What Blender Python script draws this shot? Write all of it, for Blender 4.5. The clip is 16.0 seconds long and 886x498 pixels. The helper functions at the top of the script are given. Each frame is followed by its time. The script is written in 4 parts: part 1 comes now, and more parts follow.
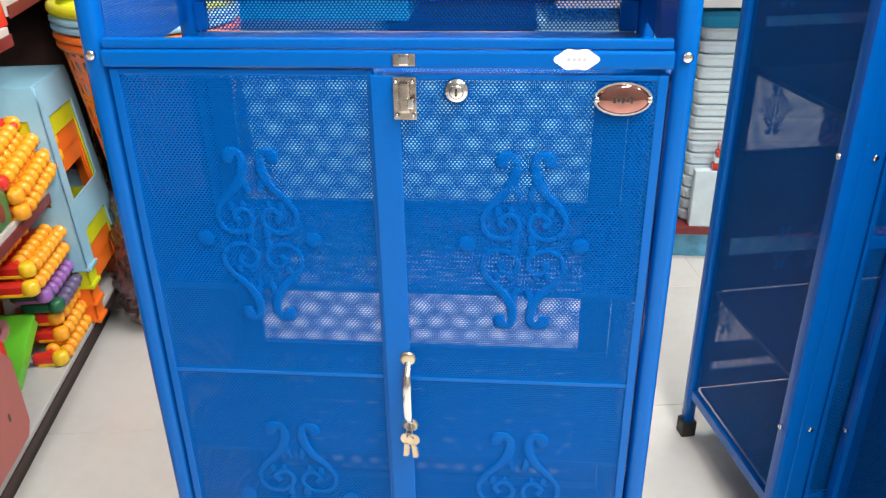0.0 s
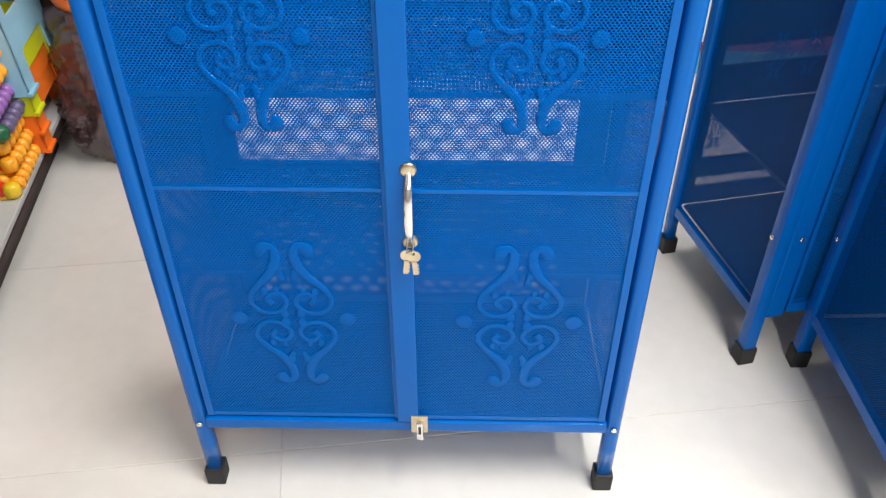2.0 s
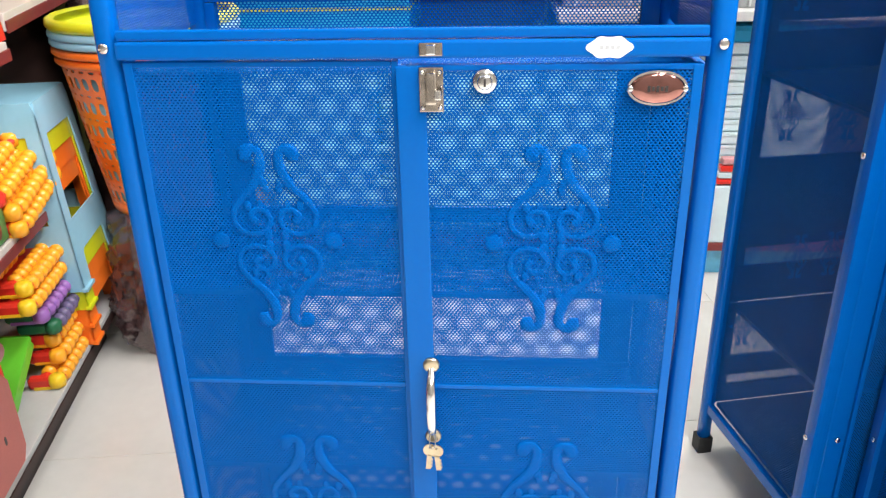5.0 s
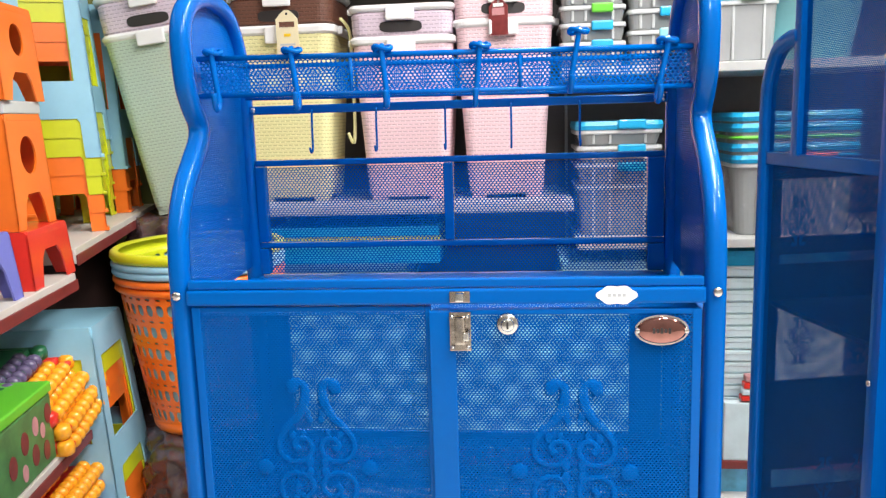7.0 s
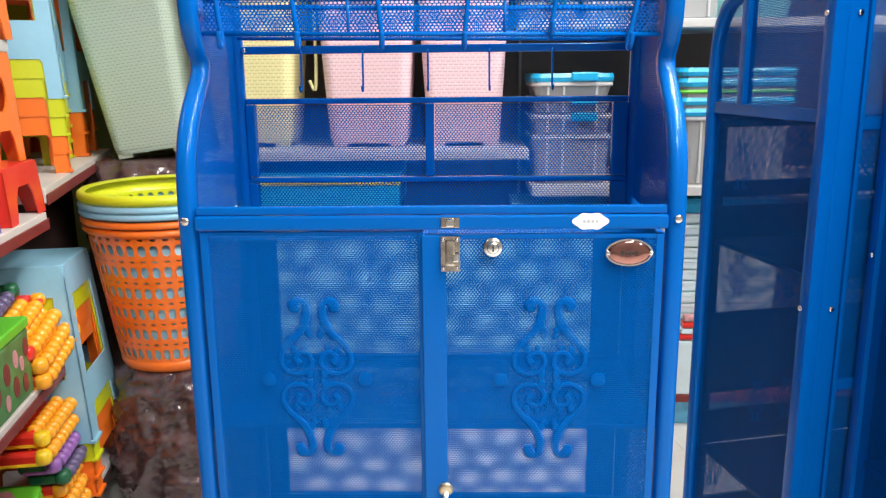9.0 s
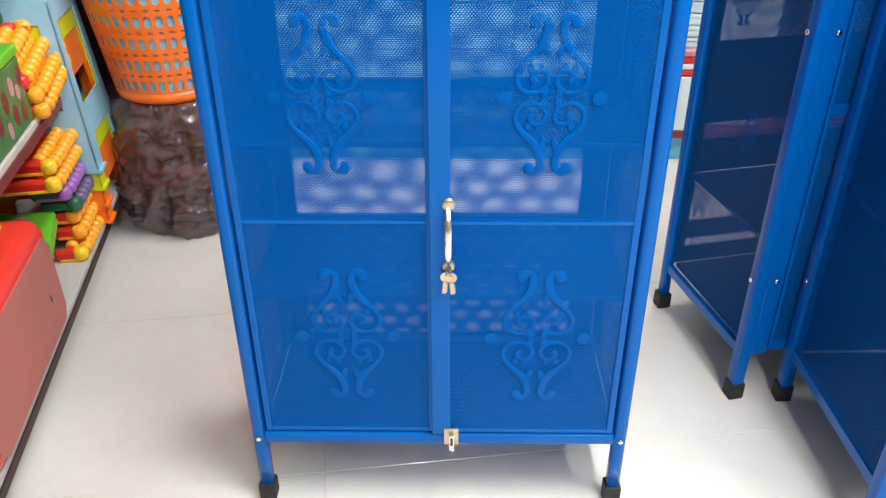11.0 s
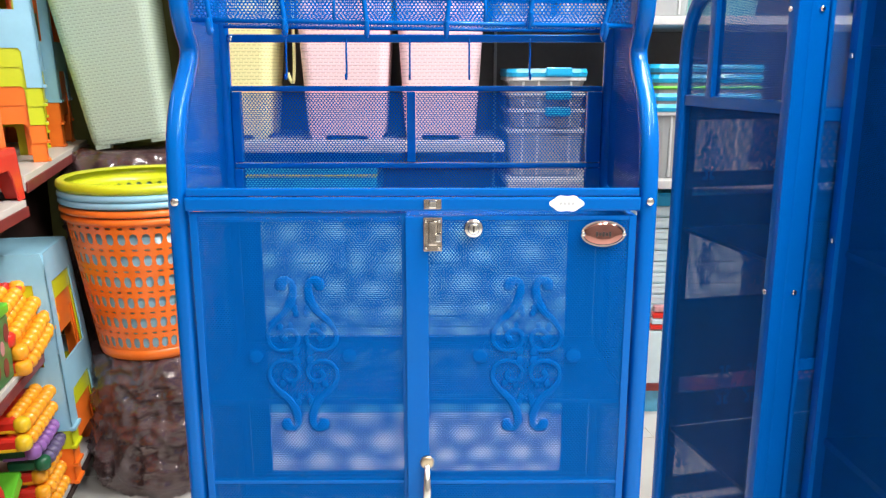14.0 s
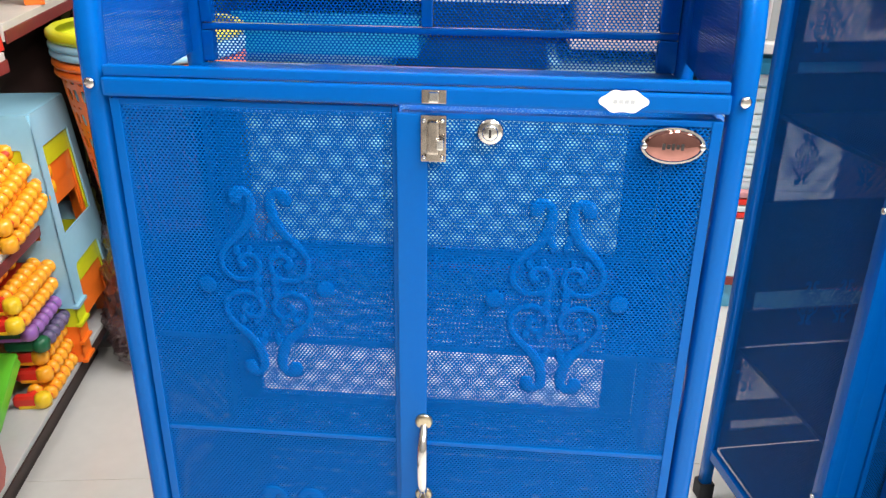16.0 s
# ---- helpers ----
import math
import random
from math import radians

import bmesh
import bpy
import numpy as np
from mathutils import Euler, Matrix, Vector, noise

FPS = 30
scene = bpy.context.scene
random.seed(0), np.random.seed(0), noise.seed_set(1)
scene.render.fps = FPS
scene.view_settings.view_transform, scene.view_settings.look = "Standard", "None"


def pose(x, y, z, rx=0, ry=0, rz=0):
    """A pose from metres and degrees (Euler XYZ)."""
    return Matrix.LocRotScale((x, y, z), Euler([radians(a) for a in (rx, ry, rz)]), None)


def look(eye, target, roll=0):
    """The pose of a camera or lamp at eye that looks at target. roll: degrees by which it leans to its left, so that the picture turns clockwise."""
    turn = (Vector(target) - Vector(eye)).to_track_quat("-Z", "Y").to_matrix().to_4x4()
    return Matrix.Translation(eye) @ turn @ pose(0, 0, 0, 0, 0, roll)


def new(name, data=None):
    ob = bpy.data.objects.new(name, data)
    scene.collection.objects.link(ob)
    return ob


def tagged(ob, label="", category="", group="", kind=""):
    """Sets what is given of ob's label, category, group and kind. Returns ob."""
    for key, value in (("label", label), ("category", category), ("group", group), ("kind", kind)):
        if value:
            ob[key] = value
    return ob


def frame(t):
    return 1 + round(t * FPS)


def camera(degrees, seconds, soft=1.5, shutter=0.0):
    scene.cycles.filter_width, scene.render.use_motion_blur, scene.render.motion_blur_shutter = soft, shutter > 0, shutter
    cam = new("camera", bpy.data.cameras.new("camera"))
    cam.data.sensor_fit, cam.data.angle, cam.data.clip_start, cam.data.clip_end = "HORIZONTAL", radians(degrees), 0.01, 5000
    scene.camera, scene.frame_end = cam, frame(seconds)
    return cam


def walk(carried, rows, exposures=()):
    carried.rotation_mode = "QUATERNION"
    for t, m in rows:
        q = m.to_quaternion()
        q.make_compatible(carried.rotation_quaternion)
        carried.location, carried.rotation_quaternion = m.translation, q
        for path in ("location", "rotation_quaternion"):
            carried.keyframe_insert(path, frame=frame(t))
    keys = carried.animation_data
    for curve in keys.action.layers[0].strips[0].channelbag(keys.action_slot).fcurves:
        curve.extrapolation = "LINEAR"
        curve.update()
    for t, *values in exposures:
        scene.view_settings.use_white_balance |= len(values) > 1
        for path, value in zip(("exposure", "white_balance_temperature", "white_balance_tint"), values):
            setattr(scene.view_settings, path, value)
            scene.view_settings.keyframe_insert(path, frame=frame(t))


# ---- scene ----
cam = camera(58.1, 16.0, soft=1.35)
PATH = [
    (0, (0.134, -0.801, 1.141), (-0.03, 0.982, 0.249), -1.0),
    (0.5, (0.115, -0.782, 1.111), (-0.018, 0.924, 0.076), -1.1),
    (1, (0.086, -0.763, 1.1), (-0.005, 0.864, -0.06), -0.8),
    (1.5, (0.075, -0.757, 1.073), (0.011, 0.793, -0.189), -0.6),
    (2, (0.071, -0.758, 1.076), (0.038, 0.812, -0.162), -0.1),
    (2.5, (0.067, -0.763, 1.081), (0.04, 0.858, -0.091), -0.0),
    (3, (0.061, -0.765, 1.085), (0.032, 0.917, 0.004), -0.0),
    (3.2, (0.064, -0.769, 1.093), (0.029, 0.935, 0.047), 0.0),
    (5.3, (0.104, -0.798, 1.099), (-0.059, 1.049, 0.348), -1.2),
    (5.5, (0.115, -0.809, 1.108), (-0.069, 1.06, 0.419), -1.1),
    (6, (0.139, -0.829, 1.131), (-0.109, 1.079, 0.586), -1.4),
    (6.5, (0.135, -0.841, 1.14), (-0.105, 1.093, 0.69), -1.9),
    (7, (0.099, -0.868, 1.154), (-0.108, 1.093, 0.824), -1.8),
    (7.5, (0.079, -0.894, 1.156), (-0.072, 1.086, 0.917), -1.3),
    (8, (0.059, -0.925, 1.156), (-0.04, 1.063, 0.958), -0.7),
    (8.5, (0.053, -0.949, 1.152), (-0.02, 1.03, 0.877), -0.7),
    (9, (0.042, -0.968, 1.138), (-0.011, 0.983, 0.699), -0.6),
    (9.5, (0.035, -0.98, 1.131), (-0.006, 0.938, 0.567), -0.2),
    (10, (0.029, -0.983, 1.125), (-0.012, 0.905, 0.469), -0.1),
    (10.2, (0.028, -0.985, 1.126), (-0.018, 0.891, 0.433), -0.2),
    (11.3, (0.026, -0.994, 1.100), (0.004, 0.720, 0.010), -0.3),
    (12.3, (0.020, -1.001, 1.093), (0.026, 0.745, 0.118), -0.3),
    (12.5, (0.027, -1.002, 1.097), (0.017, 0.786, 0.202), -0.4),
    (13, (0.029, -1.008, 1.109), (0.022, 0.862, 0.4), -0.2),
    (13.5, (0.03, -1.011, 1.116), (0.029, 0.906, 0.548), -0.1),
    (14, (0.03, -1.012, 1.124), (0.046, 0.939, 0.682), 0.0),
    (14.5, (0.029, -1.012, 1.129), (0.055, 0.958, 0.784), 0.2),
    (15, (0.029, -0.998, 1.127), (0.028, 0.961, 0.727), 0.2),
    (15.5, (0.044, -0.877, 1.115), (-0.05, 1.025, 0.505), -0.1),
    (16, (0.093, -0.728, 1.122), (-0.054, 1.096, 0.315), 0.7),
]
EXPOSURES = ((0.0, 0.26), (1.0, 0.16), (2.0, 0.16), (3.0, 0.28), (5.5, 0.42), (6.0, 0.28), (6.5, 0.22), (8.0, 0.04), (9.0, 0.13), (10.0, 0.24), (11.5, 0.26), (13.0, 0.38), (14.0, 0.30), (14.5, 0.26), (15.0, 0.10), (15.5, 0.12), (16.0, 0.28))
walk(cam, [(t, look(eye, target, roll)) for t, eye, target, roll in PATH], EXPOSURES)

# ---- world and lights ----
world = bpy.data.worlds.new("shop_air")
scene.world = world
world.use_nodes = True
world.node_tree.nodes["Background"].inputs[0].default_value = (0.9, 0.95, 1.0, 1)
world.node_tree.nodes["Background"].inputs[1].default_value = 0.02
CEILING = 2.9


def ceiling_tube(x, y, power, rz=0.0):
    lamp = bpy.data.lights.new("tube_light", "AREA")
    lamp.shape, lamp.size, lamp.size_y, lamp.energy = "RECTANGLE", 1.2, 0.16, power
    lamp.color = (1.0, 0.985, 0.96)
    ob = new("tube_light", lamp)
    ob.matrix_world = pose(x, y, CEILING - 0.06, 0, 0, rz)
    return ob


for tx, ty, turn, tp in ((0.80, -0.75, 90, 64), (1.75, -0.95, 90, 50), (0.60, -2.30, 90, 48), (0.80, 0.62, 90, 54), (1.75, 0.7, 90, 18), (-1.75, -0.60, 90, 8)):
    ceiling_tube(tx, ty, tp, turn)


# ---- materials ----
def mat(name, colour, rough=0.4, metal=0.0, coat=0.0, spread=0.12, scale=9.0, bump=0.0, bump_scale=80.0, spec=0.5, trans=0.0):
    """A surface with slow and fine variation of colour, gloss and relief."""
    m = bpy.data.materials.new(name)
    m.use_nodes = True
    nt = m.node_tree
    b = nt.nodes["Principled BSDF"]
    tc = nt.nodes.new("ShaderNodeTexCoord")
    big, fine = nt.nodes.new("ShaderNodeTexNoise"), nt.nodes.new("ShaderNodeTexNoise")
    big.inputs["Scale"].default_value, fine.inputs["Scale"].default_value = scale, bump_scale
    big.inputs["Detail"].default_value, fine.inputs["Detail"].default_value = 4, 3
    for n in (big, fine):
        nt.links.new(tc.outputs["Object"], n.inputs["Vector"])
    ramp = nt.nodes.new("ShaderNodeMapRange")
    ramp.inputs["To Min"].default_value, ramp.inputs["To Max"].default_value = 1 - spread, 1 + spread
    add = nt.nodes.new("ShaderNodeMath")
    add.operation = "ADD"
    half = nt.nodes.new("ShaderNodeMath")
    half.operation = "MULTIPLY"
    half.inputs[1].default_value = 0.35
    nt.links.new(fine.outputs["Fac"], half.inputs[0])
    nt.links.new(big.outputs["Fac"], add.inputs[0])
    nt.links.new(half.outputs[0], add.inputs[1])
    ramp.inputs["From Min"].default_value, ramp.inputs["From Max"].default_value = 0.4, 0.95
    nt.links.new(add.outputs[0], ramp.inputs["Value"])
    mul = nt.nodes.new("ShaderNodeVectorMath")
    mul.operation = "SCALE"
    mul.inputs[0].default_value = colour
    nt.links.new(ramp.outputs[0], mul.inputs["Scale"])
    nt.links.new(mul.outputs[0], b.inputs["Base Color"])
    rr = nt.nodes.new("ShaderNodeMapRange")
    rr.inputs["To Min"].default_value, rr.inputs["To Max"].default_value = rough * 0.8, min(1, rough * 1.25)
    nt.links.new(big.outputs["Fac"], rr.inputs["Value"])
    nt.links.new(rr.outputs[0], b.inputs["Roughness"])
    b.inputs["Metallic"].default_value, b.inputs["Coat Weight"].default_value = metal, coat
    b.inputs["Coat Roughness"].default_value = 0.08
    b.inputs["Specular IOR Level"].default_value = spec
    b.inputs["Transmission Weight"].default_value = trans
    if bump:
        bp = nt.nodes.new("ShaderNodeBump")
        bp.inputs["Strength"].default_value, bp.inputs["Distance"].default_value = bump, 0.002
        nt.links.new(fine.outputs["Fac"], bp.inputs["Height"])
        nt.links.new(bp.outputs[0], b.inputs["Normal"])
    return m


def perforated(name, base, along, across, pitch, radius, squash=1.0, warp=0.0):
    """Sheet metal punched with staggered round holes; along and across name the sheet's axes; warp: how far the cut strays."""
    m = base.copy()
    m.name = name
    nt = m.node_tree
    b = nt.nodes["Principled BSDF"]
    b.inputs["Coat Weight"].default_value = 0.0
    b.inputs["Specular IOR Level"].default_value = 0.14
    out = nt.nodes["Material Output"]
    tc = nt.nodes.new("ShaderNodeTexCoord")
    sep = nt.nodes.new("ShaderNodeSeparateXYZ")
    if warp:
        drift = nt.nodes.new("ShaderNodeTexNoise")
        drift.inputs["Scale"].default_value, drift.inputs["Detail"].default_value = 9.0, 1
        stray = nt.nodes.new("ShaderNodeVectorMath")
        stray.operation = "MULTIPLY_ADD"
        stray.inputs[1].default_value = (warp, warp, warp)
        nt.links.new(tc.outputs["Object"], drift.inputs["Vector"])
        nt.links.new(drift.outputs["Color"], stray.inputs[0])
        nt.links.new(tc.outputs["Object"], stray.inputs[2])
        nt.links.new(stray.outputs[0], sep.inputs[0])
    else:
        nt.links.new(tc.outputs["Object"], sep.inputs[0])

    def op(kind, a, c=None):
        n = nt.nodes.new("ShaderNodeMath")
        n.operation = kind
        for k, v in enumerate((a, c)):
            if v is None:
                continue
            if isinstance(v, (int, float)):
                n.inputs[k].default_value = v
            else:
                nt.links.new(v, n.inputs[k])
        return n.outputs[0]

    u = op("DIVIDE", sep.outputs[along], pitch)
    v = op("DIVIDE", sep.outputs[across], pitch * math.sqrt(3) * squash)
    dist = []
    for shift in (0.0, 0.5):
        du = op("SUBTRACT", op("FRACT", op("ADD", u, 100 + shift)), 0.5)
        dv = op("MULTIPLY", op("SUBTRACT", op("FRACT", op("ADD", v, 100 + shift)), 0.5), math.sqrt(3))
        dist.append(op("SQRT", op("ADD", op("MULTIPLY", du, du), op("MULTIPLY", dv, dv))))
    near = op("MINIMUM", dist[0], dist[1])
    hole = op("LESS_THAN", near, radius)
    relief = nt.nodes.new("ShaderNodeBump")
    relief.inputs["Strength"].default_value, relief.inputs["Distance"].default_value = 0.8, pitch * 0.35
    nt.links.new(near, relief.inputs["Height"])
    nt.links.new(relief.outputs[0], b.inputs["Normal"])
    b.inputs["Roughness"].default_value = 0.25
    clear = nt.nodes.new("ShaderNodeBsdfTransparent")
    mix = nt.nodes.new("ShaderNodeMixShader")
    nt.links.new(hole, mix.inputs[0])
    nt.links.new(b.outputs[0], mix.inputs[1])
    nt.links.new(clear.outputs[0], mix.inputs[2])
    nt.links.new(mix.outputs[0], out.inputs["Surface"])
    return m


def woven(name, colour, row=0.0105, width=0.0165):
    """Moulded plastic with a weave of short slots in staggered rows."""
    m = mat(name, colour, 0.5, spread=0.06)
    nt = m.node_tree
    b = nt.nodes["Principled BSDF"]
    tc = nt.nodes.new("ShaderNodeTexCoord")
    sep = nt.nodes.new("ShaderNodeSeparateXYZ")
    nt.links.new(tc.outputs["Object"], sep.inputs[0])

    def op(kind, a, c=None):
        n = nt.nodes.new("ShaderNodeMath")
        n.operation = kind
        for k, v in enumerate((a, c)):
            if isinstance(v, (int, float)):
                n.inputs[k].default_value = v
            elif v is not None:
                nt.links.new(v, n.inputs[k])
        return n.outputs[0]

    def ramp(v, inner, outer):
        n = nt.nodes.new("ShaderNodeMapRange")
        n.interpolation_type = "SMOOTHSTEP"
        n.inputs["From Min"].default_value, n.inputs["From Max"].default_value = inner, outer
        n.inputs["To Min"].default_value, n.inputs["To Max"].default_value = 1.0, 0.0
        nt.links.new(v, n.inputs["Value"])
        return n.outputs[0]

    r = op("DIVIDE", sep.outputs[2], row)
    across = op("ADD", op("DIVIDE", op("ADD", sep.outputs[0], sep.outputs[1]), width), op("FRACT", op("MULTIPLY", op("FLOOR", r), 0.5)))
    up = op("ABSOLUTE", op("SUBTRACT", op("FRACT", r), 0.5))
    side = op("ABSOLUTE", op("SUBTRACT", op("FRACT", op("ADD", across, 100.0)), 0.5))
    slot = op("MULTIPLY", ramp(up, 0.08, 0.20), ramp(side, 0.30, 0.42))
    # The shade in the recessed slots is mixed into the colour here.
    mix = nt.nodes.new("ShaderNodeMix")
    mix.data_type = "RGBA"
    mix.inputs[6].default_value = (*colour, 1)
    mix.inputs[7].default_value = (*[c * 0.72 for c in colour], 1)
    nt.links.new(slot, mix.inputs[0])
    nt.links.new(mix.outputs[2], b.inputs["Base Color"])
    bp = nt.nodes.new("ShaderNodeBump")
    bp.invert = True
    bp.inputs["Strength"].default_value, bp.inputs["Distance"].default_value = 0.5, 0.002
    nt.links.new(slot, bp.inputs["Height"])
    nt.links.new(bp.outputs[0], b.inputs["Normal"])
    return m


def clear_plastic(name, colour, rough=0.25, alpha=0.6):
    m = mat(name, colour, rough, spread=0.05)
    m.node_tree.nodes["Principled BSDF"].inputs["Alpha"].default_value = alpha
    return m


BLUE = mat("blue_powder_coat", (0.0002, 0.103, 0.425), 0.24, coat=0.24, spec=0.22, spread=0.05, scale=5, bump=0.05, bump_scale=180)
# Cabinet insides: the blue coat with inside shade put into its colour.
SHADED_BLUE = mat("shaded_blue_inner_coat", (0.004, 0.030, 0.105), 0.5, spec=0.12, spread=0.05, scale=5, bump=0.05, bump_scale=180)
BLUE.node_tree.nodes["Principled BSDF"].inputs["Specular Tint"].default_value = (0.18, 0.55, 1.0, 1)
DOOR_MESH = perforated("expanded_door_sheet", BLUE, 0, 2, 0.0044, 0.305, 0.73)
BACK_MESH = perforated("expanded_back_sheet", BLUE, 0, 2, 0.00518, 0.35, 0.73, 0.004)
FENCE_MESH = perforated("expanded_fence_sheet", BLUE, 0, 2, 0.0052, 0.315, 0.73, 0.002)
SIDE_MESH = perforated("expanded_side_sheet", BLUE, 1, 2, 0.0044, 0.11, 0.73)
CASE_MESH = perforated("expanded_case_sheet", BLUE, 1, 2, 0.0044, 0.385, 0.73)
TOP_MESH = perforated("expanded_top_sheet", BLUE, 1, 2, 0.0044, 0.25, 0.73)
RELIEF_MESH = perforated("embossed_scroll_sheet", BLUE, 0, 2, 0.0044, 0.17, 0.73)
SHELF_MESH = perforated("expanded_shelf_sheet", BLUE, 0, 1, 0.0044, 0.20, 0.73)
DECK_MESH = perforated("expanded_basket_floor", BLUE, 0, 1, 0.0050, 0.34, 0.73)
STRIP_MESH = perforated("expanded_strip_sheet", BLUE, 0, 2, 0.0050, 0.15, 0.73)
WINDOW_MESH = perforated("expanded_window_sheet", BLUE, 0, 2, 0.0044, 0.26, 0.73)
BASKET_MESH = perforated("expanded_basket_sheet", BLUE, 0, 2, 0.0056, 0.36, 0.8)
BASKET_END = perforated("expanded_basket_end_sheet", BLUE, 1, 2, 0.0056, 0.36, 0.8)
CHROME = mat("worn_chrome", (0.78, 0.76, 0.72), 0.16, metal=1.0, spread=0.08, scale=60, bump=0.06)
TARNISHED = mat("tarnished_latch_steel", (0.50, 0.44, 0.38), 0.22, metal=1.0, spread=0.3, scale=110, bump=0.15)
BRASS = mat("dull_brass", (0.62, 0.52, 0.36), 0.32, metal=1.0, spread=0.15, scale=60, bump=0.1)
RUBBER = mat("black_rubber", (0.012, 0.012, 0.013), 0.6, spread=0.2, bump=0.2)
STICKER = mat("white_sticker", (0.82, 0.82, 0.80), 0.45, spread=0.05)
GREY_INK = mat("grey_print", (0.45, 0.46, 0.48), 0.5)
# Dark print, also the colour of plates that stand for shade in slots.
INK_AND_SLOT_SHADE = mat("dark_print_and_slot_shade", (0.03, 0.025, 0.025), 0.4)
# Mirror badge face; a red reflection is put into its base colour.
BADGE_REFLECTION = mat("badge_mirror_with_red_reflection", (0.42, 0.19, 0.16), 0.06, metal=1.0, coat=0.4, spread=0.3, scale=30)
TILE = mat("cream_floor_tile", (0.65, 0.625, 0.585), 0.16, coat=0.25, spread=0.075, scale=3.0, bump=0.03, bump_scale=30)
GROUT = mat("tile_grout", (0.60, 0.565, 0.505), 0.8)
WALL = mat("dull_green_wall", (0.22, 0.23, 0.07), 0.7, spread=0.1)
# For walls out of view; kept dark so they bounce little light.
DIM_WALL = mat("dim_unseen_wall", (0.25, 0.24, 0.23), 0.8, spread=0.05, bump=0.1)
CEIL = mat("white_ceiling", (0.75, 0.75, 0.74), 0.85, spread=0.03)
SHELF = mat("pale_shelf_board", (0.60, 0.55, 0.50), 0.45, spread=0.07, scale=14)
SHELF_RED = mat("maroon_edge_strip", (0.19, 0.028, 0.026), 0.4, spread=0.2, scale=20)
SHELF_GREY = mat("grey_shelf_steel", (0.50, 0.50, 0.49), 0.4, spread=0.06)
BACKING = mat("dark_backing_panel", (0.13, 0.112, 0.102), 0.34, spread=0.15, scale=6)
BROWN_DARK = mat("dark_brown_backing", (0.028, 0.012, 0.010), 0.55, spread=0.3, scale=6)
SKY = mat("sky_blue_plastic", (0.27, 0.52, 0.66), 0.3, coat=0.2, spread=0.07, bump=0.04)
AQUA = mat("aqua_plastic", (0.24, 0.58, 0.62), 0.35, spread=0.06)
LIME = mat("lime_plastic", (0.57, 0.61, 0.015), 0.3, coat=0.2, spread=0.07, bump=0.04)
ORANGE = mat("orange_plastic", (0.86, 0.17, 0.016), 0.3, coat=0.2, spread=0.08, bump=0.04)
RED = mat("red_plastic", (0.70, 0.03, 0.018), 0.3, coat=0.2, spread=0.1, bump=0.04)
PALE_RED = mat("pale_red_panel", (0.42, 0.12, 0.10), 0.55, spread=0.12, bump=0.2, bump_scale=260)
AMBER = mat("amber_beads", (0.92, 0.38, 0.018), 0.3, coat=0.3, spread=0.08)
YELLOW = mat("yellow_plastic", (0.86, 0.55, 0.02), 0.3, coat=0.2, spread=0.07)
PURPLE = mat("mauve_plastic", (0.30, 0.13, 0.42), 0.35, spread=0.1)
SLATE = mat("slate_purple_beads", (0.13, 0.10, 0.20), 0.35, spread=0.1)
DEEP_GREEN = mat("deep_green_plastic", (0.015, 0.12, 0.05), 0.35, spread=0.15)
GREEN = mat("bright_green_plastic", (0.12, 0.50, 0.03), 0.3, coat=0.3, spread=0.08)
LEAF = mat("muted_green_card", (0.07, 0.20, 0.06), 0.35, spread=0.35, scale=22)
MAROON = mat("maroon_print", (0.20, 0.03, 0.03), 0.4, spread=0.3, scale=50)
ROSE = mat("rose_print", (0.55, 0.25, 0.26), 0.4, spread=0.25, scale=50)
VIOLET = mat("violet_plastic", (0.16, 0.17, 0.55), 0.35, spread=0.08)
PALE_YELLOW = mat("pale_yellow_plastic", (0.78, 0.72, 0.36), 0.4, spread=0.05)
PINK = mat("pale_pink_plastic", (0.74, 0.48, 0.53), 0.4, spread=0.05)
WHITE = mat("white_plastic", (0.82, 0.80, 0.80), 0.35, coat=0.1, spread=0.03)
PINK_W = woven("pink_woven_plastic", (0.80, 0.56, 0.60))
YEL_W = woven("pale_yellow_woven_plastic", (0.80, 0.74, 0.38))
SAGE_W = woven("sage_woven_plastic", (0.44, 0.53, 0.44), 0.0095, 0.0155)
LILAC_W = woven("lilac_woven_plastic", (0.62, 0.50, 0.58))
BROWN_W = woven("brown_woven_plastic", (0.13, 0.05, 0.03))
CRIMSON = mat("crimson_lid", (0.68, 0.04, 0.10), 0.35, spread=0.06)
TUB = clear_plastic("frosted_tub_plastic", (0.55, 0.56, 0.56), 0.25, 0.5)
TUB_RIM = mat("whitish_tub_rim", (0.47, 0.48, 0.48), 0.3, spread=0.05)
TUB_DARK = mat("grey_tub_inside", (0.22, 0.22, 0.22), 0.5, spread=0.25, scale=30)
LID_BLUE = mat("cyan_lid_plastic", (0.01, 0.36, 0.66), 0.32, coat=0.2, spread=0.08)
PAPER = mat("white_stacked_goods", (0.62, 0.73, 0.77), 0.5, spread=0.08, scale=18)
PALE_AQUA = mat("pale_aqua_stacked_goods", (0.36, 0.66, 0.72), 0.5, spread=0.10, scale=18)
CONTENTS = mat("dark_brown_goods", (0.050, 0.017, 0.019), 0.45, spread=0.5, scale=10, bump=0.3)
WRAP = mat("creased_clear_film", (0.125, 0.070, 0.074), 0.06, coat=1.0, spread=0.5, scale=16, bump=0.5, bump_scale=20, spec=1.0)
WRAP.node_tree.nodes["Principled BSDF"].inputs["Alpha"].default_value = 0.66
WRAP.node_tree.nodes["Bump"].inputs["Distance"].default_value = 0.008
TAG = mat("cream_paper_tag", (0.74, 0.64, 0.42), 0.6, spread=0.08)
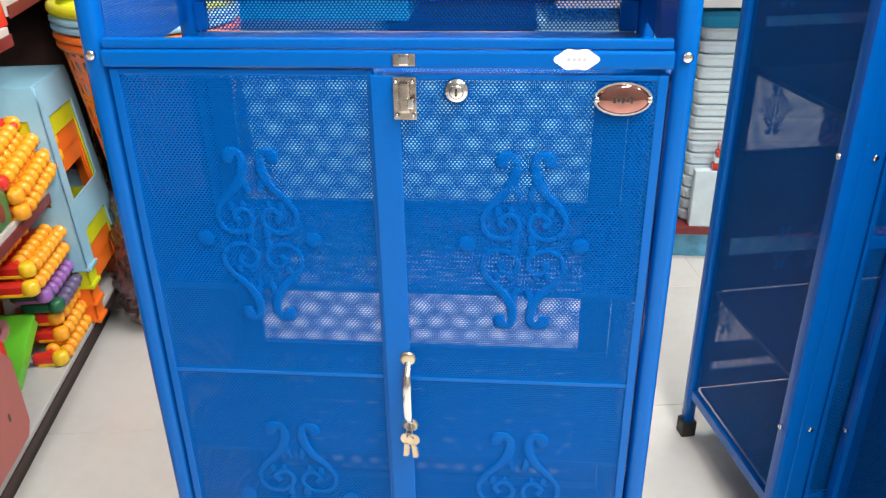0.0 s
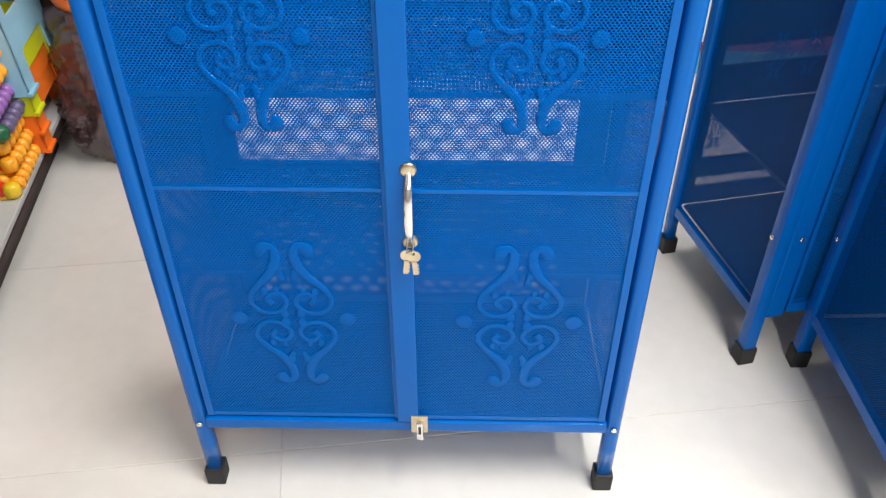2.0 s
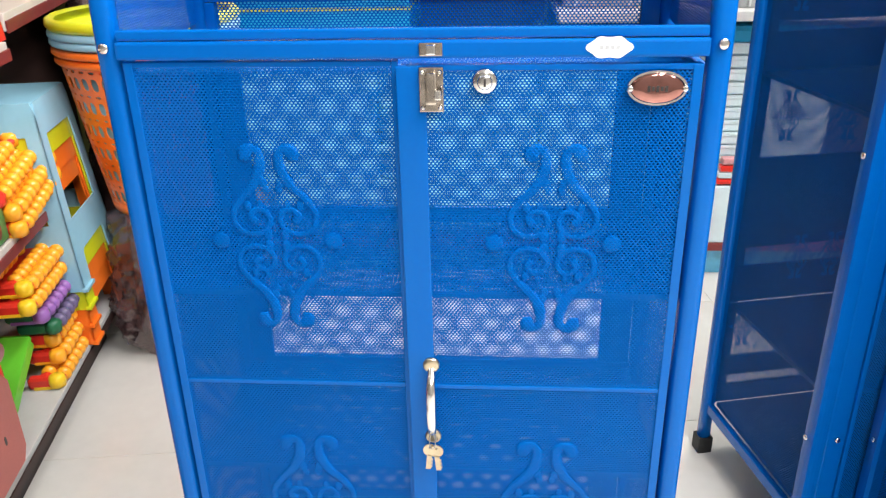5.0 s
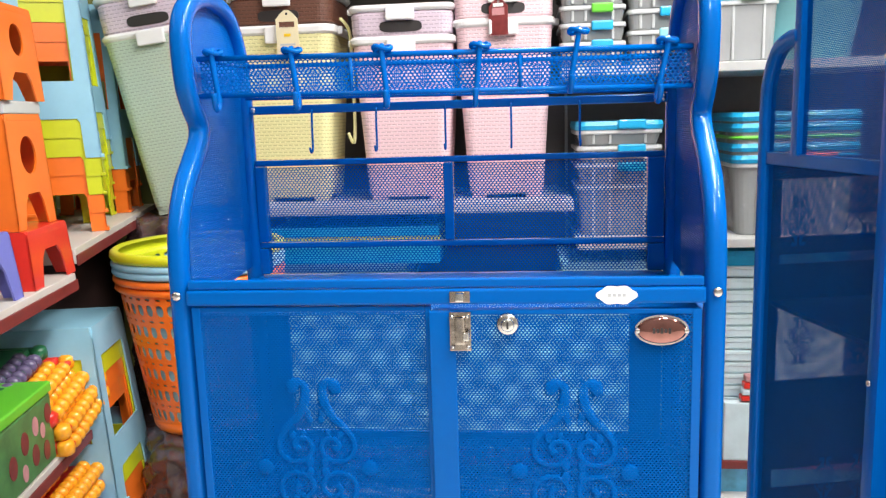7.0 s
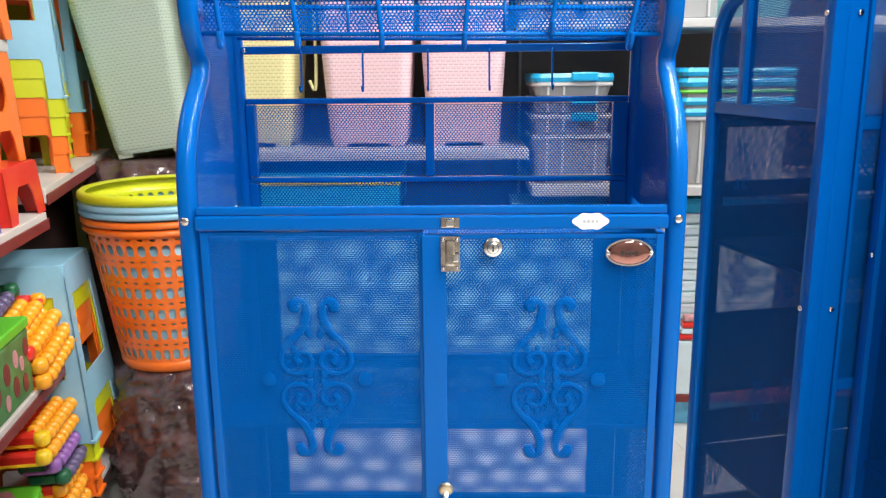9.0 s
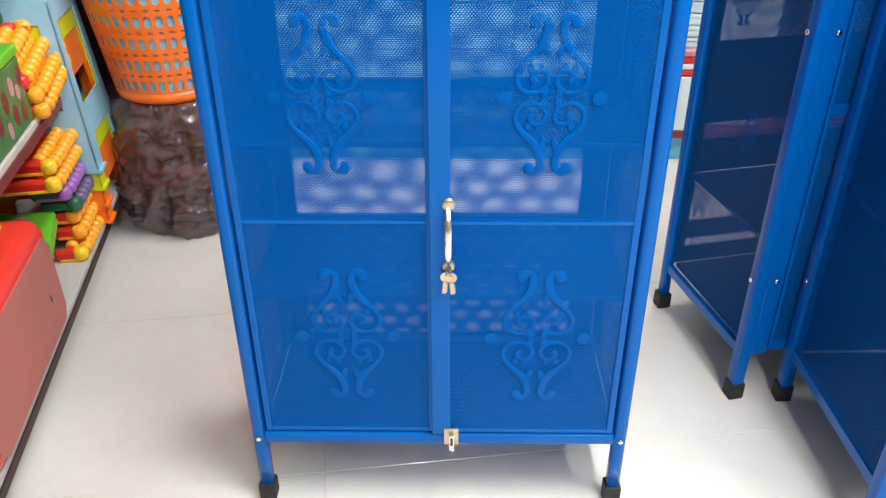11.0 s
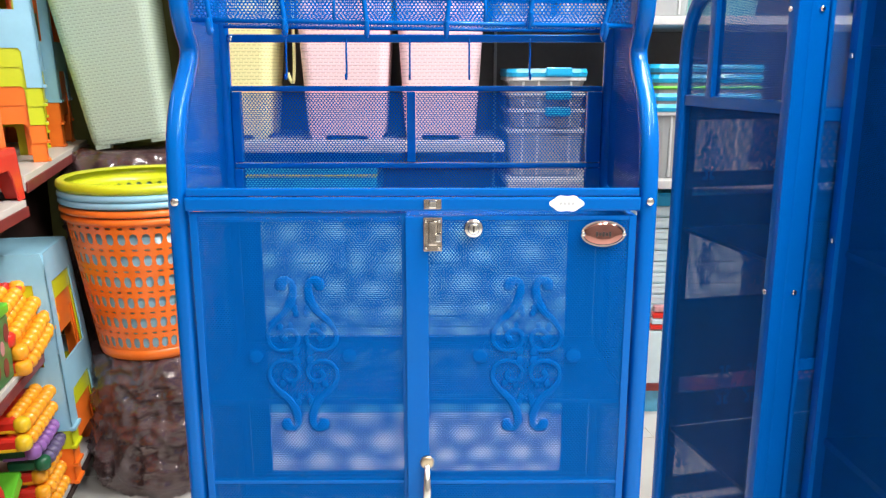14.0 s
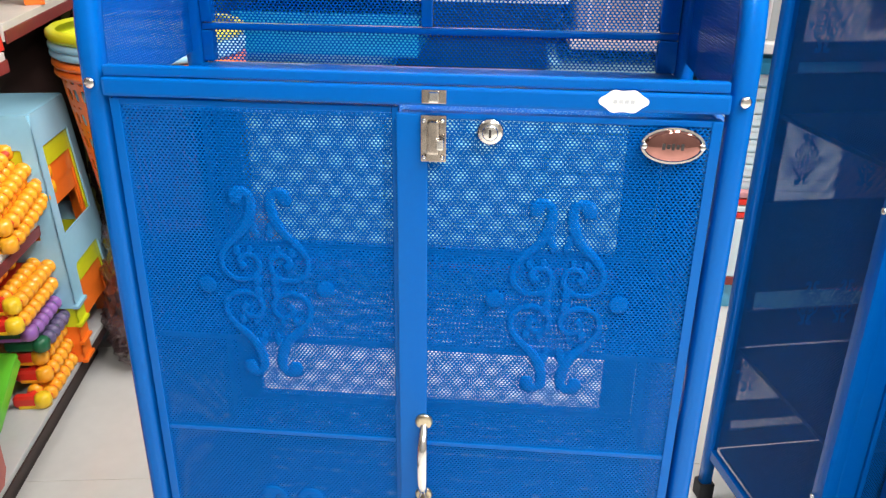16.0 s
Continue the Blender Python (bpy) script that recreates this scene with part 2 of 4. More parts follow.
PLINTH = mat("blue_plinth_film", (0.10, 0.44, 0.68), 0.2, coat=0.6, spread=0.3, scale=24, bump=0.5, bump_scale=40)


# ---- mesh helpers ----
def part(name, bm, material, parent=None, label="", smooth=False):
    me = bpy.data.meshes.new(name)
    bmesh.ops.recalc_face_normals(bm, faces=bm.faces)
    bm.to_mesh(me)
    bm.free()
    me.materials.append(material)
    if smooth:
        for f in me.polygons:
            f.use_smooth = True
    ob = new(name, me)
    ob.parent = parent
    if label:
        ob["label"] = label
    return ob


def shared(name, me, parent, m):
    ob = new(name, me)
    ob.parent = parent
    ob.matrix_basis = m
    return ob


def thing(name, m, label, category, group="", kind=""):
    ob = new(name)
    ob.empty_display_size = 0.05
    ob.matrix_world = m
    return tagged(ob, label, category, group, kind)


def box(x0, x1, y0, y1, z0, z1, bevel=0.0, bm=None, seg=2):
    own = bmesh.new()
    bmesh.ops.create_cube(own, size=1)
    for v in own.verts:
        v.co = ((x0 + x1) / 2 + v.co.x * (x1 - x0), (y0 + y1) / 2 + v.co.y * (y1 - y0), (z0 + z1) / 2 + v.co.z * (z1 - z0))
    if bevel:
        bmesh.ops.bevel(own, geom=own.edges[:], offset=bevel, segments=seg, affect="EDGES", profile=0.6)
    return join(bm, own)


def join(bm, own):
    if bm is None:
        return own
    me = bpy.data.meshes.new("tmp")
    own.to_mesh(me)
    own.free()
    bm.from_mesh(me)
    bpy.data.meshes.remove(me)
    return bm


def smooth_path(points, steps=5, closed=False):
    p = [Vector(q) for q in points]
    n, out = len(p), []
    for i in range(n if closed else n - 1):
        a, b, c, d = (p[(i + k) % n] if closed else p[min(max(i + k, 0), n - 1)] for k in (-1, 0, 1, 2))
        for s in range(steps):
            t = s / steps
            out.append(0.5 * (2 * b + (c - a) * t + (2 * a - 5 * b + 4 * c - d) * t * t + (3 * b - a - 3 * c + d) * t ** 3))
    if not closed:
        out.append(p[-1])
    return out


def sweep(path, half_w, half_h, up=(1, 0, 0), bm=None, sides=12, square=0.0, closed=False, taper=None):
    """A bar along path; half_w across up, half_h along it; square 0 is round, towards 1 is boxy."""
    bm = bm or bmesh.new()
    up = Vector(up)
    rings = []
    n = len(path)
    for i, q in enumerate(path):
        a = path[(i - 1) % n] if closed or i else path[0]
        b = path[(i + 1) % n] if closed or i < n - 1 else path[-1]
        t = (Vector(b) - Vector(a)).normalized()
        side = t.cross(up).normalized()
        k = taper[i] if taper else 1.0
        ring = []
        for s in range(sides):
            g = 2 * math.pi * (s + 0.5) / sides
            c, d = math.cos(g), math.sin(g)
            e = 1 / max(abs(c), abs(d)) if square else 1
            e = 1 + (e - 1) * square
            ring.append(bm.verts.new(Vector(q) + side * (c * e * half_w * k) + up * (d * e * half_h * k)))
        rings.append(ring)
    for i in range(n if closed else n - 1):
        r0, r1 = rings[i], rings[(i + 1) % n]
        for s in range(sides):
            bm.faces.new((r0[s], r0[(s + 1) % sides], r1[(s + 1) % sides], r1[s]))
    if not closed:
        bm.faces.new(rings[0])
        bm.faces.new(rings[-1])
    return bm


def rod(a, b, r, bm=None, sides=8):
    a, b = Vector(a), Vector(b)
    t = (b - a).normalized()
    up = Vector((0, 0, 1)) if abs(t.z) < 0.9 else Vector((1, 0, 0))
    side = t.cross(up).normalized()
    return sweep([a, b], r, r, side.cross(t).normalized(), bm, sides)


def lathe(profile, sides=40, bm=None, cx=0.0, cy=0.0, cap=True):
    bm = bm or bmesh.new()
    rings = [[bm.verts.new((cx + r * math.cos(2 * math.pi * s / sides), cy + r * math.sin(2 * math.pi * s / sides), z)) for s in range(sides)] for r, z in profile]
    for r0, r1 in zip(rings, rings[1:]):
        for s in range(sides):
            bm.faces.new((r0[s], r0[(s + 1) % sides], r1[(s + 1) % sides], r1[s]))
    if cap:
        bm.faces.new(rings[0])
        bm.faces.new(rings[-1])
    return bm


def knob(r, h, sides=20):
    """A low domed disc that faces -y."""
    prof = [(r, 0), (r, h * 0.5), (r * 0.86, h * 0.85), (r * 0.5, h), (r * 0.05, h)]
    bm = lathe(prof, sides)
    bmesh.ops.rotate(bm, verts=bm.verts[:], cent=(0, 0, 0), matrix=Matrix.Rotation(radians(90), 3, "X"))
    return bm


def sheet(points):
    bm = bmesh.new()
    bm.faces.new([bm.verts.new(p) for p in points])
    return bm


def loft(levels, corner=0.35, sides=6, cap=(True, True), bm=None):
    """Rounded rectangles (half width, half depth, z), joined upwards."""
    bm = bm or bmesh.new()
    rings = []
    for w, d, z in levels:
        r = corner * min(w, d)
        ring = []
        for k, (sx, sy) in enumerate(((1, 1), (-1, 1), (-1, -1), (1, -1))):
            for s in range(sides + 1):
                g = radians(90 * k + 90 * s / sides)
                ring.append(bm.verts.new((sx * (w - r) + r * math.cos(g), sy * (d - r) + r * math.sin(g), z)))
        rings.append(ring)
    m = len(rings[0])
    for r0, r1 in zip(rings, rings[1:]):
        for s in range(m):
            bm.faces.new((r0[s], r0[(s + 1) % m], r1[(s + 1) % m], r1[s]))
    if cap[0]:
        bm.faces.new(rings[0])
    if cap[1]:
        bm.faces.new(rings[-1])
    return bm


def plate(outline, depth, place, hole=None, bm=None):
    """A flat outline (u, v), with an optional hole, thickened; place maps (u, v, w) to the world."""
    bm = bm or bmesh.new()
    loops = [list(outline)] + ([list(hole)] if hole else [])
    layers = []
    for w in (0, depth):
        edges, rings = [], []
        for loop in loops:
            vs = [bm.verts.new(place(u, v, w)) for u, v in loop]
            edges += [bm.edges.new((vs[i], vs[(i + 1) % len(vs)])) for i in range(len(vs))]
            rings.append(vs)
        bmesh.ops.triangle_fill(bm, use_beauty=True, edges=edges)
        layers.append(rings)
    for front, back in zip(*layers):
        m = len(front)
        for i in range(m):
            bm.faces.new((front[i], back[i], back[(i + 1) % m], front[(i + 1) % m]))
    return bm


def disc_points(cx, cy, rx, ry, n=16, start=0.0):
    return [(cx + rx * math.cos(start + 2 * math.pi * i / n), cy + ry * math.sin(start + 2 * math.pi * i / n)) for i in range(n)]


# ---- setting ----
floor = part("floor", box(-3.2, 3.2, -3.2, 2.3, -0.12, -0.0015), GROUT)
tagged(floor, "cream glazed floor tiles with thin grey joints", "floor", kind="structure")
part("wall_back", box(-3.2, 3.2, 2.02, 2.14, 0, CEILING), WALL)
# Unseen front and side walls, added to close the room and damp bounce.
part("wall_front", box(-3.2, 3.2, -3.2, -3.08, 0, CEILING), DIM_WALL)
part("wall_left", box(-3.2, -3.08, -3.08, 2.02, 0, CEILING), DIM_WALL)
part("wall_right", box(3.08, 3.2, -3.08, 2.02, 0, CEILING), DIM_WALL)
part("ceiling", box(-3.2, 3.2, -3.2, 2.14, CEILING, CEILING + 0.1), CEIL)
for n in ("wall_back", "wall_front", "wall_left", "wall_right", "ceiling"):
    tagged(bpy.data.objects[n], "dull green painted wall" if n == "wall_back" else "plain unseen surface closing the room", "ceiling" if n == "ceiling" else "wall", kind="structure")


# ---- the blue kitchen rack ----
RACK_H = 0.957


def scroll_half(sx, sy, cx, cz, k=1.0):
    """One quarter of the scroll ornament: a hooked stem that swells out and curls in."""
    pts = ((-85, -292), (-78, -325), (-52, -336), (-33, -312), (-38, -258), (-66, -203), (-115, -153), (-145, -103), (-138, -53),
           (-100, -25), (-48, -30), (-18, -68), (-30, -108), (-62, -116), (-86, -92), (-68, -66))
    return [Vector((cx + sx * x * 0.000327 * k, -0.0065, cz - sy * z * 0.000327 * k)) for x, z in pts]


def ornament(parent, cx, cz, k=1.0, y=0.0):
    bm = bmesh.new()
    for sx in (1, -1):
        for sy in (1, -1):
            path = smooth_path(scroll_half(sx, sy, cx, cz, k), 4)
            n = len(path)
            tp = [0.72 + 1.0 * math.exp(-((i / n - 0.06) / 0.06) ** 2) + 0.65 * math.exp(-((i / n - 0.27) / 0.12) ** 2) + 0.3 * math.exp(-((i / n - 0.97) / 0.06) ** 2) for i in range(n)]
            sweep([p + Vector((0, y + 0.0042, 0)) for p in path], 0.0052 * k, 0.0008, (0, 1, 0), bm, 8, taper=tp)
            for lx, lz, r in ((-30, -215, 0.0055), (-22, -190, 0.0045), (-92, -128, 0.005), (-48, -136, 0.004), (-30, -22, 0.006)):
                own = bmesh.new()
                bmesh.ops.create_uvsphere(own, u_segments=8, v_segments=5, radius=r * k)
                for v in own.verts:
                    v.co = (cx + sx * lx * 0.000327 * k + v.co.x, y - 0.0022 + v.co.y * 0.16, cz - sy * lz * 0.000327 * k + v.co.z * 1.3)
                join(bm, own)
    for sx in (1, -1):
        own = knob(0.0105 * k, 0.0012, 16)
        for v in own.verts:
            v.co += Vector((cx + sx * 0.0655 * k, y - 0.003, cz))
        join(bm, own)
    return part("scroll_ornament", bm, RELIEF_MESH, parent, "raised blue scrollwork with a round boss each side", True)


def side_profile():
    """The bent tube of one side: up the front leg, over the arch, down the back leg."""
    pts = ((0.011, 0.03), (0.011, 0.5), (0.011, 0.86), (0.011, 0.92), (0.011, 0.965), (0.014, 1.008), (0.022, 1.042), (0.042, 1.078), (0.072, 1.108), (0.096, 1.132), (0.100, 1.152),
           (0.082, 1.176), (0.070, 1.204), (0.068, 1.255), (0.084, 1.286), (0.118, 1.304), (0.170, 1.308), (0.222, 1.294), (0.256, 1.255), (0.268, 1.205), (0.270, 1.15), (0.270, 1.09), (0.270, 1.0), (0.270, 0.6), (0.270, 0.03))
    return smooth_path([(0, y, z) for y, z in pts], 5)


def rivet(parent, x, y, z, m=None, r=0.0055):
    bm = knob(r, 0.004, 14)
    ob = part("rivet", bm, CHROME, parent, "bright steel rivet", True)
    ob.matrix_basis = m or pose(x, y, z)
    return ob


def kitchen_rack():
    rack = thing("kitchen_rack", pose(0, 0, 0), "glossy blue metal kitchen rack with two closed mesh doors", "kitchen rack")
    prof = side_profile()
    for sx in (-1, 1):
        bm = sweep([p + Vector((sx * 0.304, 0, 0)) for p in prof], 0.0115, 0.0115, (1, 0, 0), None, 16, 0.62)
        part("side_frame", bm, BLUE, rack, smooth=True)
        inner = [(sx * 0.304, p.y, p.z) for p in prof if p.z > 0.925]
        part("upper_side_panel", sheet(inner), SIDE_MESH, rack, "punched blue sheet metal")
        part("side_panel", sheet([(sx * 0.304, 0.011, 0.14), (sx * 0.304, 0.27, 0.14), (sx * 0.304, 0.27, 0.915), (sx * 0.304, 0.011, 0.915)]), SIDE_MESH, rack, "punched blue sheet metal")
        part("side_rail", box(sx * 0.304 - 0.006, sx * 0.304 + 0.006, 0.02, 0.262, 0.910, 0.924, 0.002), BLUE, rack)
        part("side_rail", box(sx * 0.304 - 0.006, sx * 0.304 + 0.006, 0.02, 0.262, 0.132, 0.15, 0.002), BLUE, rack)
        for y in (0.011, 0.27):
            part("foot_cap", box(sx * 0.304 - 0.0145, sx * 0.304 + 0.0145, y - 0.0145, y + 0.0145, 0, 0.036, 0.003), RUBBER, rack, "black rubber foot cap")
        rivet(rack, sx * 0.3045, -0.0008, RACK_H)
        rivet(rack, sx * 0.3045, -0.0008, 0.146, r=0.0045)
    # ledge, deck and its lip
    part("front_rail", box(-0.292, 0.292, -0.006, 0.016, 0.9455, 0.9635, 0.003), BLUE, rack)
    part("top_lip", box(-0.29, 0.29, -0.003, 0.006, 0.9645, 0.9745, 0.002), BLUE, rack)
    part("deck", sheet([(-0.293, 0.017, 0.928), (0.293, 0.017, 0.928), (0.293, 0.262, 0.928), (-0.293, 0.262, 0.928)]), SHELF_MESH, rack, "punched blue shelf sheet")
    part("deck_bar", box(-0.006, 0.006, 0.02, 0.262, 0.914, 0.9265, 0.002), BLUE, rack)
    part("bottom_rail", box(-0.292, 0.292, -0.006, 0.016, 0.143, 0.163, 0.003), BLUE, rack)
    part("bottom_deck", sheet([(-0.293, 0.014, 0.155), (0.293, 0.014, 0.155), (0.293, 0.262, 0.155), (-0.293, 0.262, 0.155)]), BLUE, rack)
    for z in (0.676, 0.424):
        part("inner_shelf", sheet([(-0.292, 0.024, z), (0.292, 0.024, z), (0.292, 0.262, z), (-0.292, 0.262, z)]), SHELF_MESH, rack, "punched blue inner shelf")
        part("shelf_edge", box(-0.292, 0.292, 0.019, 0.0235, z - 0.006, z + 0.001, 0.0005), BLUE, rack)
    # back: lower sheets in a frame, upper fence, hook bar
    for z0, z1 in ((0.684, 0.904), (0.43, 0.664), (0.165, 0.41)):
        part("back_panel", sheet([(-0.258, 0.272, z0), (0.246, 0.272, z0), (0.246, 0.272, z1), (-0.258, 0.272, z1)]), BACK_MESH if z0 > 0.4 else STRIP_MESH, rack, "punched blue back sheet")
    for z in (0.916, 0.672, 0.42, 0.155):
        part("back_rail", box(-0.292, 0.292, 0.266, 0.278, z - 0.011, z + 0.011, 0.002), BLUE, rack)
    for x0, x1 in ((-0.292, -0.258), (0.246, 0.292)):
        part("back_stile", box(x0, x1, 0.268, 0.276, 0.166, 0.924, 0.002), BLUE, rack)
    fence = part("back_fence", box(-0.292, 0.292, 0.265, 0.275, 1.0885, 1.097, 0.002), BLUE, rack)
    part("fence_rail", box(-0.292, 0.292, 0.264, 0.276, 0.968, 0.976, 0.002), BLUE, fence)
    part("back_strip", sheet([(-0.279, 0.270, 0.929), (0.269, 0.270, 0.929), (0.269, 0.270, 0.9675), (-0.279, 0.270, 0.9675)]), FENCE_MESH, fence, "punched blue strip")
    for x, hw in ((-0.285, 0.007), (-0.010, 0.007), (0.280, 0.0115)):
        part("fence_post", box(x - hw, x + hw, 0.262, 0.278, 0.977, 1.088, 0.002), BLUE, fence)
    for x, hw in ((-0.286, 0.007), (0.281, 0.0115)):
        part("fence_foot", box(x - hw, x + hw, 0.262, 0.278, 0.929, 0.9675, 0.002), BLUE, fence)
    for x0, x1 in ((-0.278, -0.018), (-0.002, 0.268)):
        part("fence_mesh", sheet([(x0, 0.270, 0.977), (x1, 0.270, 0.977), (x1, 0.270, 1.087), (x0, 0.270, 1.087)]), FENCE_MESH, fence, "punched blue sheet")
    bar = part("hook_bar", box(-0.296, 0.296, 0.262, 0.27, 1.163, 1.175, 0.002), BLUE, rack)
    for x in (-0.288, 0.288):
        rivet(bar, x, 0.261, 1.169, r=0.004)
    for x in (-0.202, -0.109, -0.011, 0.081, 0.175):
        pts = [(x, 0.262, 1.168), (x, 0.258, 1.15), (x, 0.257, 1.12), (x, 0.254, 1.110), (x, 0.246, 1.108), (x, 0.240, 1.115)]
        part("bar_hook", sweep(smooth_path(pts, 3), 0.0016, 0.0016, (1, 0, 0), None, 8), BLUE, bar, smooth=True)
    # wire basket under the arch
    basket = part("basket", sheet([(-0.289, 0.088, 1.186), (0.287, 0.088, 1.180), (0.287, 0.245, 1.180), (-0.289, 0.245, 1.186)]), DECK_MESH, rack, "expanded-mesh spice basket")
    ya, yb = 0.086, 0.247

    def slope(x, z):
        return z - (x + 0.29) * 0.012

    for y in (ya, yb):
        part("basket_mesh", sheet([(-0.29, y, slope(-0.29, 1.188)), (0.288, y, slope(0.288, 1.188)), (0.288, y, slope(0.288, 1.228)), (-0.29, y, slope(-0.29, 1.228))]), BASKET_MESH, basket, "blue expanded mesh")
        part("basket_rim", rod((-0.293, y, slope(-0.29, 1.230)), (0.291, y, slope(0.288, 1.230)), 0.0034), BLUE, basket, smooth=True)
        part("basket_bottom_rim", rod((-0.293, y, slope(-0.29, 1.186)), (0.291, y, slope(0.288, 1.186)), 0.003), BLUE, basket, smooth=True)
    for x in (-0.290, 0.288):
        part("basket_end", sheet([(x, ya, slope(x, 1.188)), (x, yb, slope(x, 1.188)), (x, yb, slope(x, 1.228)), (x, ya, slope(x, 1.228))]), BASKET_END, basket)
        part("basket_rim", rod((x, ya, slope(x, 1.230)), (x, yb, slope(x, 1.230)), 0.003), BLUE, basket, smooth=True)
    for x in (-0.105, 0.095):
        part("basket_stay", rod((x, ya, slope(x, 1.187)), (x, ya, slope(x, 1.228)), 0.0022), BLUE, basket, smooth=True)
    for x, lean in ((-0.272, 0.006), (-0.175, 0.007), (-0.066, 0.005), (0.049, -0.006), (0.162, -0.010), (0.262, -0.012)):
        z = slope(x, 1.230) + (0.013 if abs(x - 0.162) < 0.001 else 0.0)
        pts = [(x, ya + 0.004, z + 0.006), (x, ya - 0.003, z + 0.0095), (x, ya - 0.007, z + 0.004), (x + lean * 0.5, ya - 0.008, z - 0.025), (x + lean, ya - 0.008, z - 0.052),
               (x + lean, ya - 0.012, z - 0.060), (x + lean, ya - 0.020, z - 0.060), (x + lean + 0.001, ya - 0.025, z - 0.052), (x + lean + 0.001, ya - 0.027, z - 0.042)]
        hook = part("basket_hook", sweep(smooth_path(pts, 3), 0.0034, 0.0034, (1, 0, 0), None, 8), BLUE, basket, smooth=True)
        ring = [(x + 0.0105 * math.cos(g), ya - 0.002 + 0.008 * math.sin(g), z + 0.007 + 0.002 * math.sin(2 * g)) for g in np.linspace(0, 2 * math.pi, 18)[:-1]]
        part("hook_loop", sweep([Vector(q) for q in ring], 0.003, 0.003, (0, 0, 1), None, 8, closed=True), BLUE, hook, smooth=True)
    # doors
    doors = []
    for name, x0, x1, y, top in (("left", -0.288, -0.009, -0.002, 0.943), ("right", -0.006, 0.288, -0.004, 0.939)):
        door = part("door", box(x0, x0 + (0.010 if name == "left" else 0.0065), y, y + 0.012, 0.166, top, 0.0012), BLUE, rack, "blue punched-sheet door with raised scrollwork")
        part("door_edge", box(x1 - (0.010 if name == "right" else 0.0065), x1, y, y + 0.012, 0.166, top, 0.0012), BLUE, door)
        for z0, z1 in ((top - 0.006, top), (0.166, 0.174), (0.560, 0.566)):
            part("door_rail", box(x0 + 0.0067, x1 - 0.0067, y + 0.0012, y + 0.011, z0, z1, 0.001), BLUE, door)
        for z0, z1 in ((0.175, 0.5595), (0.5665, top - 0.0065)):
            part("door_sheet", sheet([(x0 + 0.006, y + 0.002, z0), (x1 - 0.006, y + 0.002, z0), (x1 - 0.006, y + 0.002, z1), (x0 + 0.006, y + 0.002, z1)]), DOOR_MESH, door, "blue sheet cut with small staggered holes")
        doors.append(door)
    ld, rd = doors
    part("stile", box(-0.0105, 0.0195, -0.0085, -0.0042, 0.166, 0.939, 0.0015), BLUE, rd)
    for door, cx, cxl, oy in ((ld, -0.1495, -0.140, 0.0014), (rd, 0.150, 0.153, -0.0006)):
        ornament(door, cx, 0.7485, 0.95, oy)
        ornament(door, cxl, 0.362, 1.08, oy)
    # chrome latch at the head of the doors, its catch above, and a bolt at the foot
    latch = part("latch", box(0.013, 0.037, -0.0115, -0.0086, 0.894, 0.9385, 0.001), TARNISHED, rd, "worn chrome slide latch")
    part("latch_slide", box(0.019, 0.031, -0.018, -0.0117, 0.902, 0.934, 0.003), TARNISHED, latch)
    part("latch_slot", box(0.0215, 0.0285, -0.0185, -0.0181, 0.912, 0.931, 0.0), TARNISHED, latch, "worn latch tongue")
    part("latch_knob", box(0.0285, 0.0355, -0.022, -0.0182, 0.908, 0.918, 0.002), CHROME, latch)
    for zz in (0.899, 0.934):
        for xx in (0.0165, 0.0335):
            rivet(latch, xx, -0.0116, zz, r=0.0022)
    catch = part("catch", box(0.0135, 0.0365, -0.0085, -0.0062, 0.9485, 0.9615, 0.001), TARNISHED, rack, "chrome latch catch")
    part("catch_bridge", box(0.020, 0.030, -0.0135, -0.0087, 0.950, 0.960, 0.002), CHROME, catch)
    bolt = part("bottom_bolt", box(0.009, 0.033, -0.0115, -0.0087, 0.146, 0.181, 0.001), BRASS, rd, "pale metal slide bolt")
    part("bolt_slide", box(0.0165, 0.0265, -0.018, -0.0117, 0.136, 0.172, 0.003), CHROME, bolt)
    # Dark piece coloured as the shade inside the bolt's slot.
    part("bolt_slot_shade", box(0.0195, 0.0235, -0.0185, -0.0181, 0.150, 0.166, 0.0), INK_AND_SLOT_SHADE, bolt)
    # cam lock
    lock = part("cam_lock", knob(0.0128, 0.006, 28), CHROME, rd, "round chrome cam lock", True)
    lock.matrix_basis = pose(0.0775, -0.0045, 0.9235)
    plug = part("lock_plug", knob(0.0075, 0.003, 24), CHROME, lock, smooth=True)
    plug.matrix_basis = pose(0, -0.0058, 0)
    # The key slot's shade, as a thin dark piece on the plug.
    part("key_slot_shade", box(-0.0011, 0.0011, -0.0095, -0.0088, -0.004, 0.004), INK_AND_SLOT_SHADE, lock)
    # oval badge and white sticker
    badge = part("badge", plate(disc_points(0, 0, 0.029, 0.0172, 40), 0.0018, lambda u, v, w: (0.2445 + u, -0.0085 + w, 0.9165 + v)), CHROME, rd, "oval chrome badge with a red reflection coloured into its face")
    face = knob(1.0, 1.0, 40)
    for v in face.verts:
        v.co = (0.2445 + v.co.x * 0.0264, -0.0086 + v.co.y * 0.0030, 0.9165 + v.co.z * 0.0148)
    part("badge_face", face, BADGE_REFLECTION, badge, "domed mirror face tinted as a red reflection", True)
    for k in range(5):
        h = 0.0042 if k % 2 else 0.006
        part("print_bar", box(0.2345 + k * 0.0042, 0.2372 + k * 0.0042, -0.0121, -0.0117, 0.9165 - h / 2, 0.9165 + h / 2), INK_AND_SLOT_SHADE, badge)
    for sx in (-1, 1):
        rivet(badge, 0.2445 + sx * 0.0262, -0.0094, 0.9165, r=0.0032)
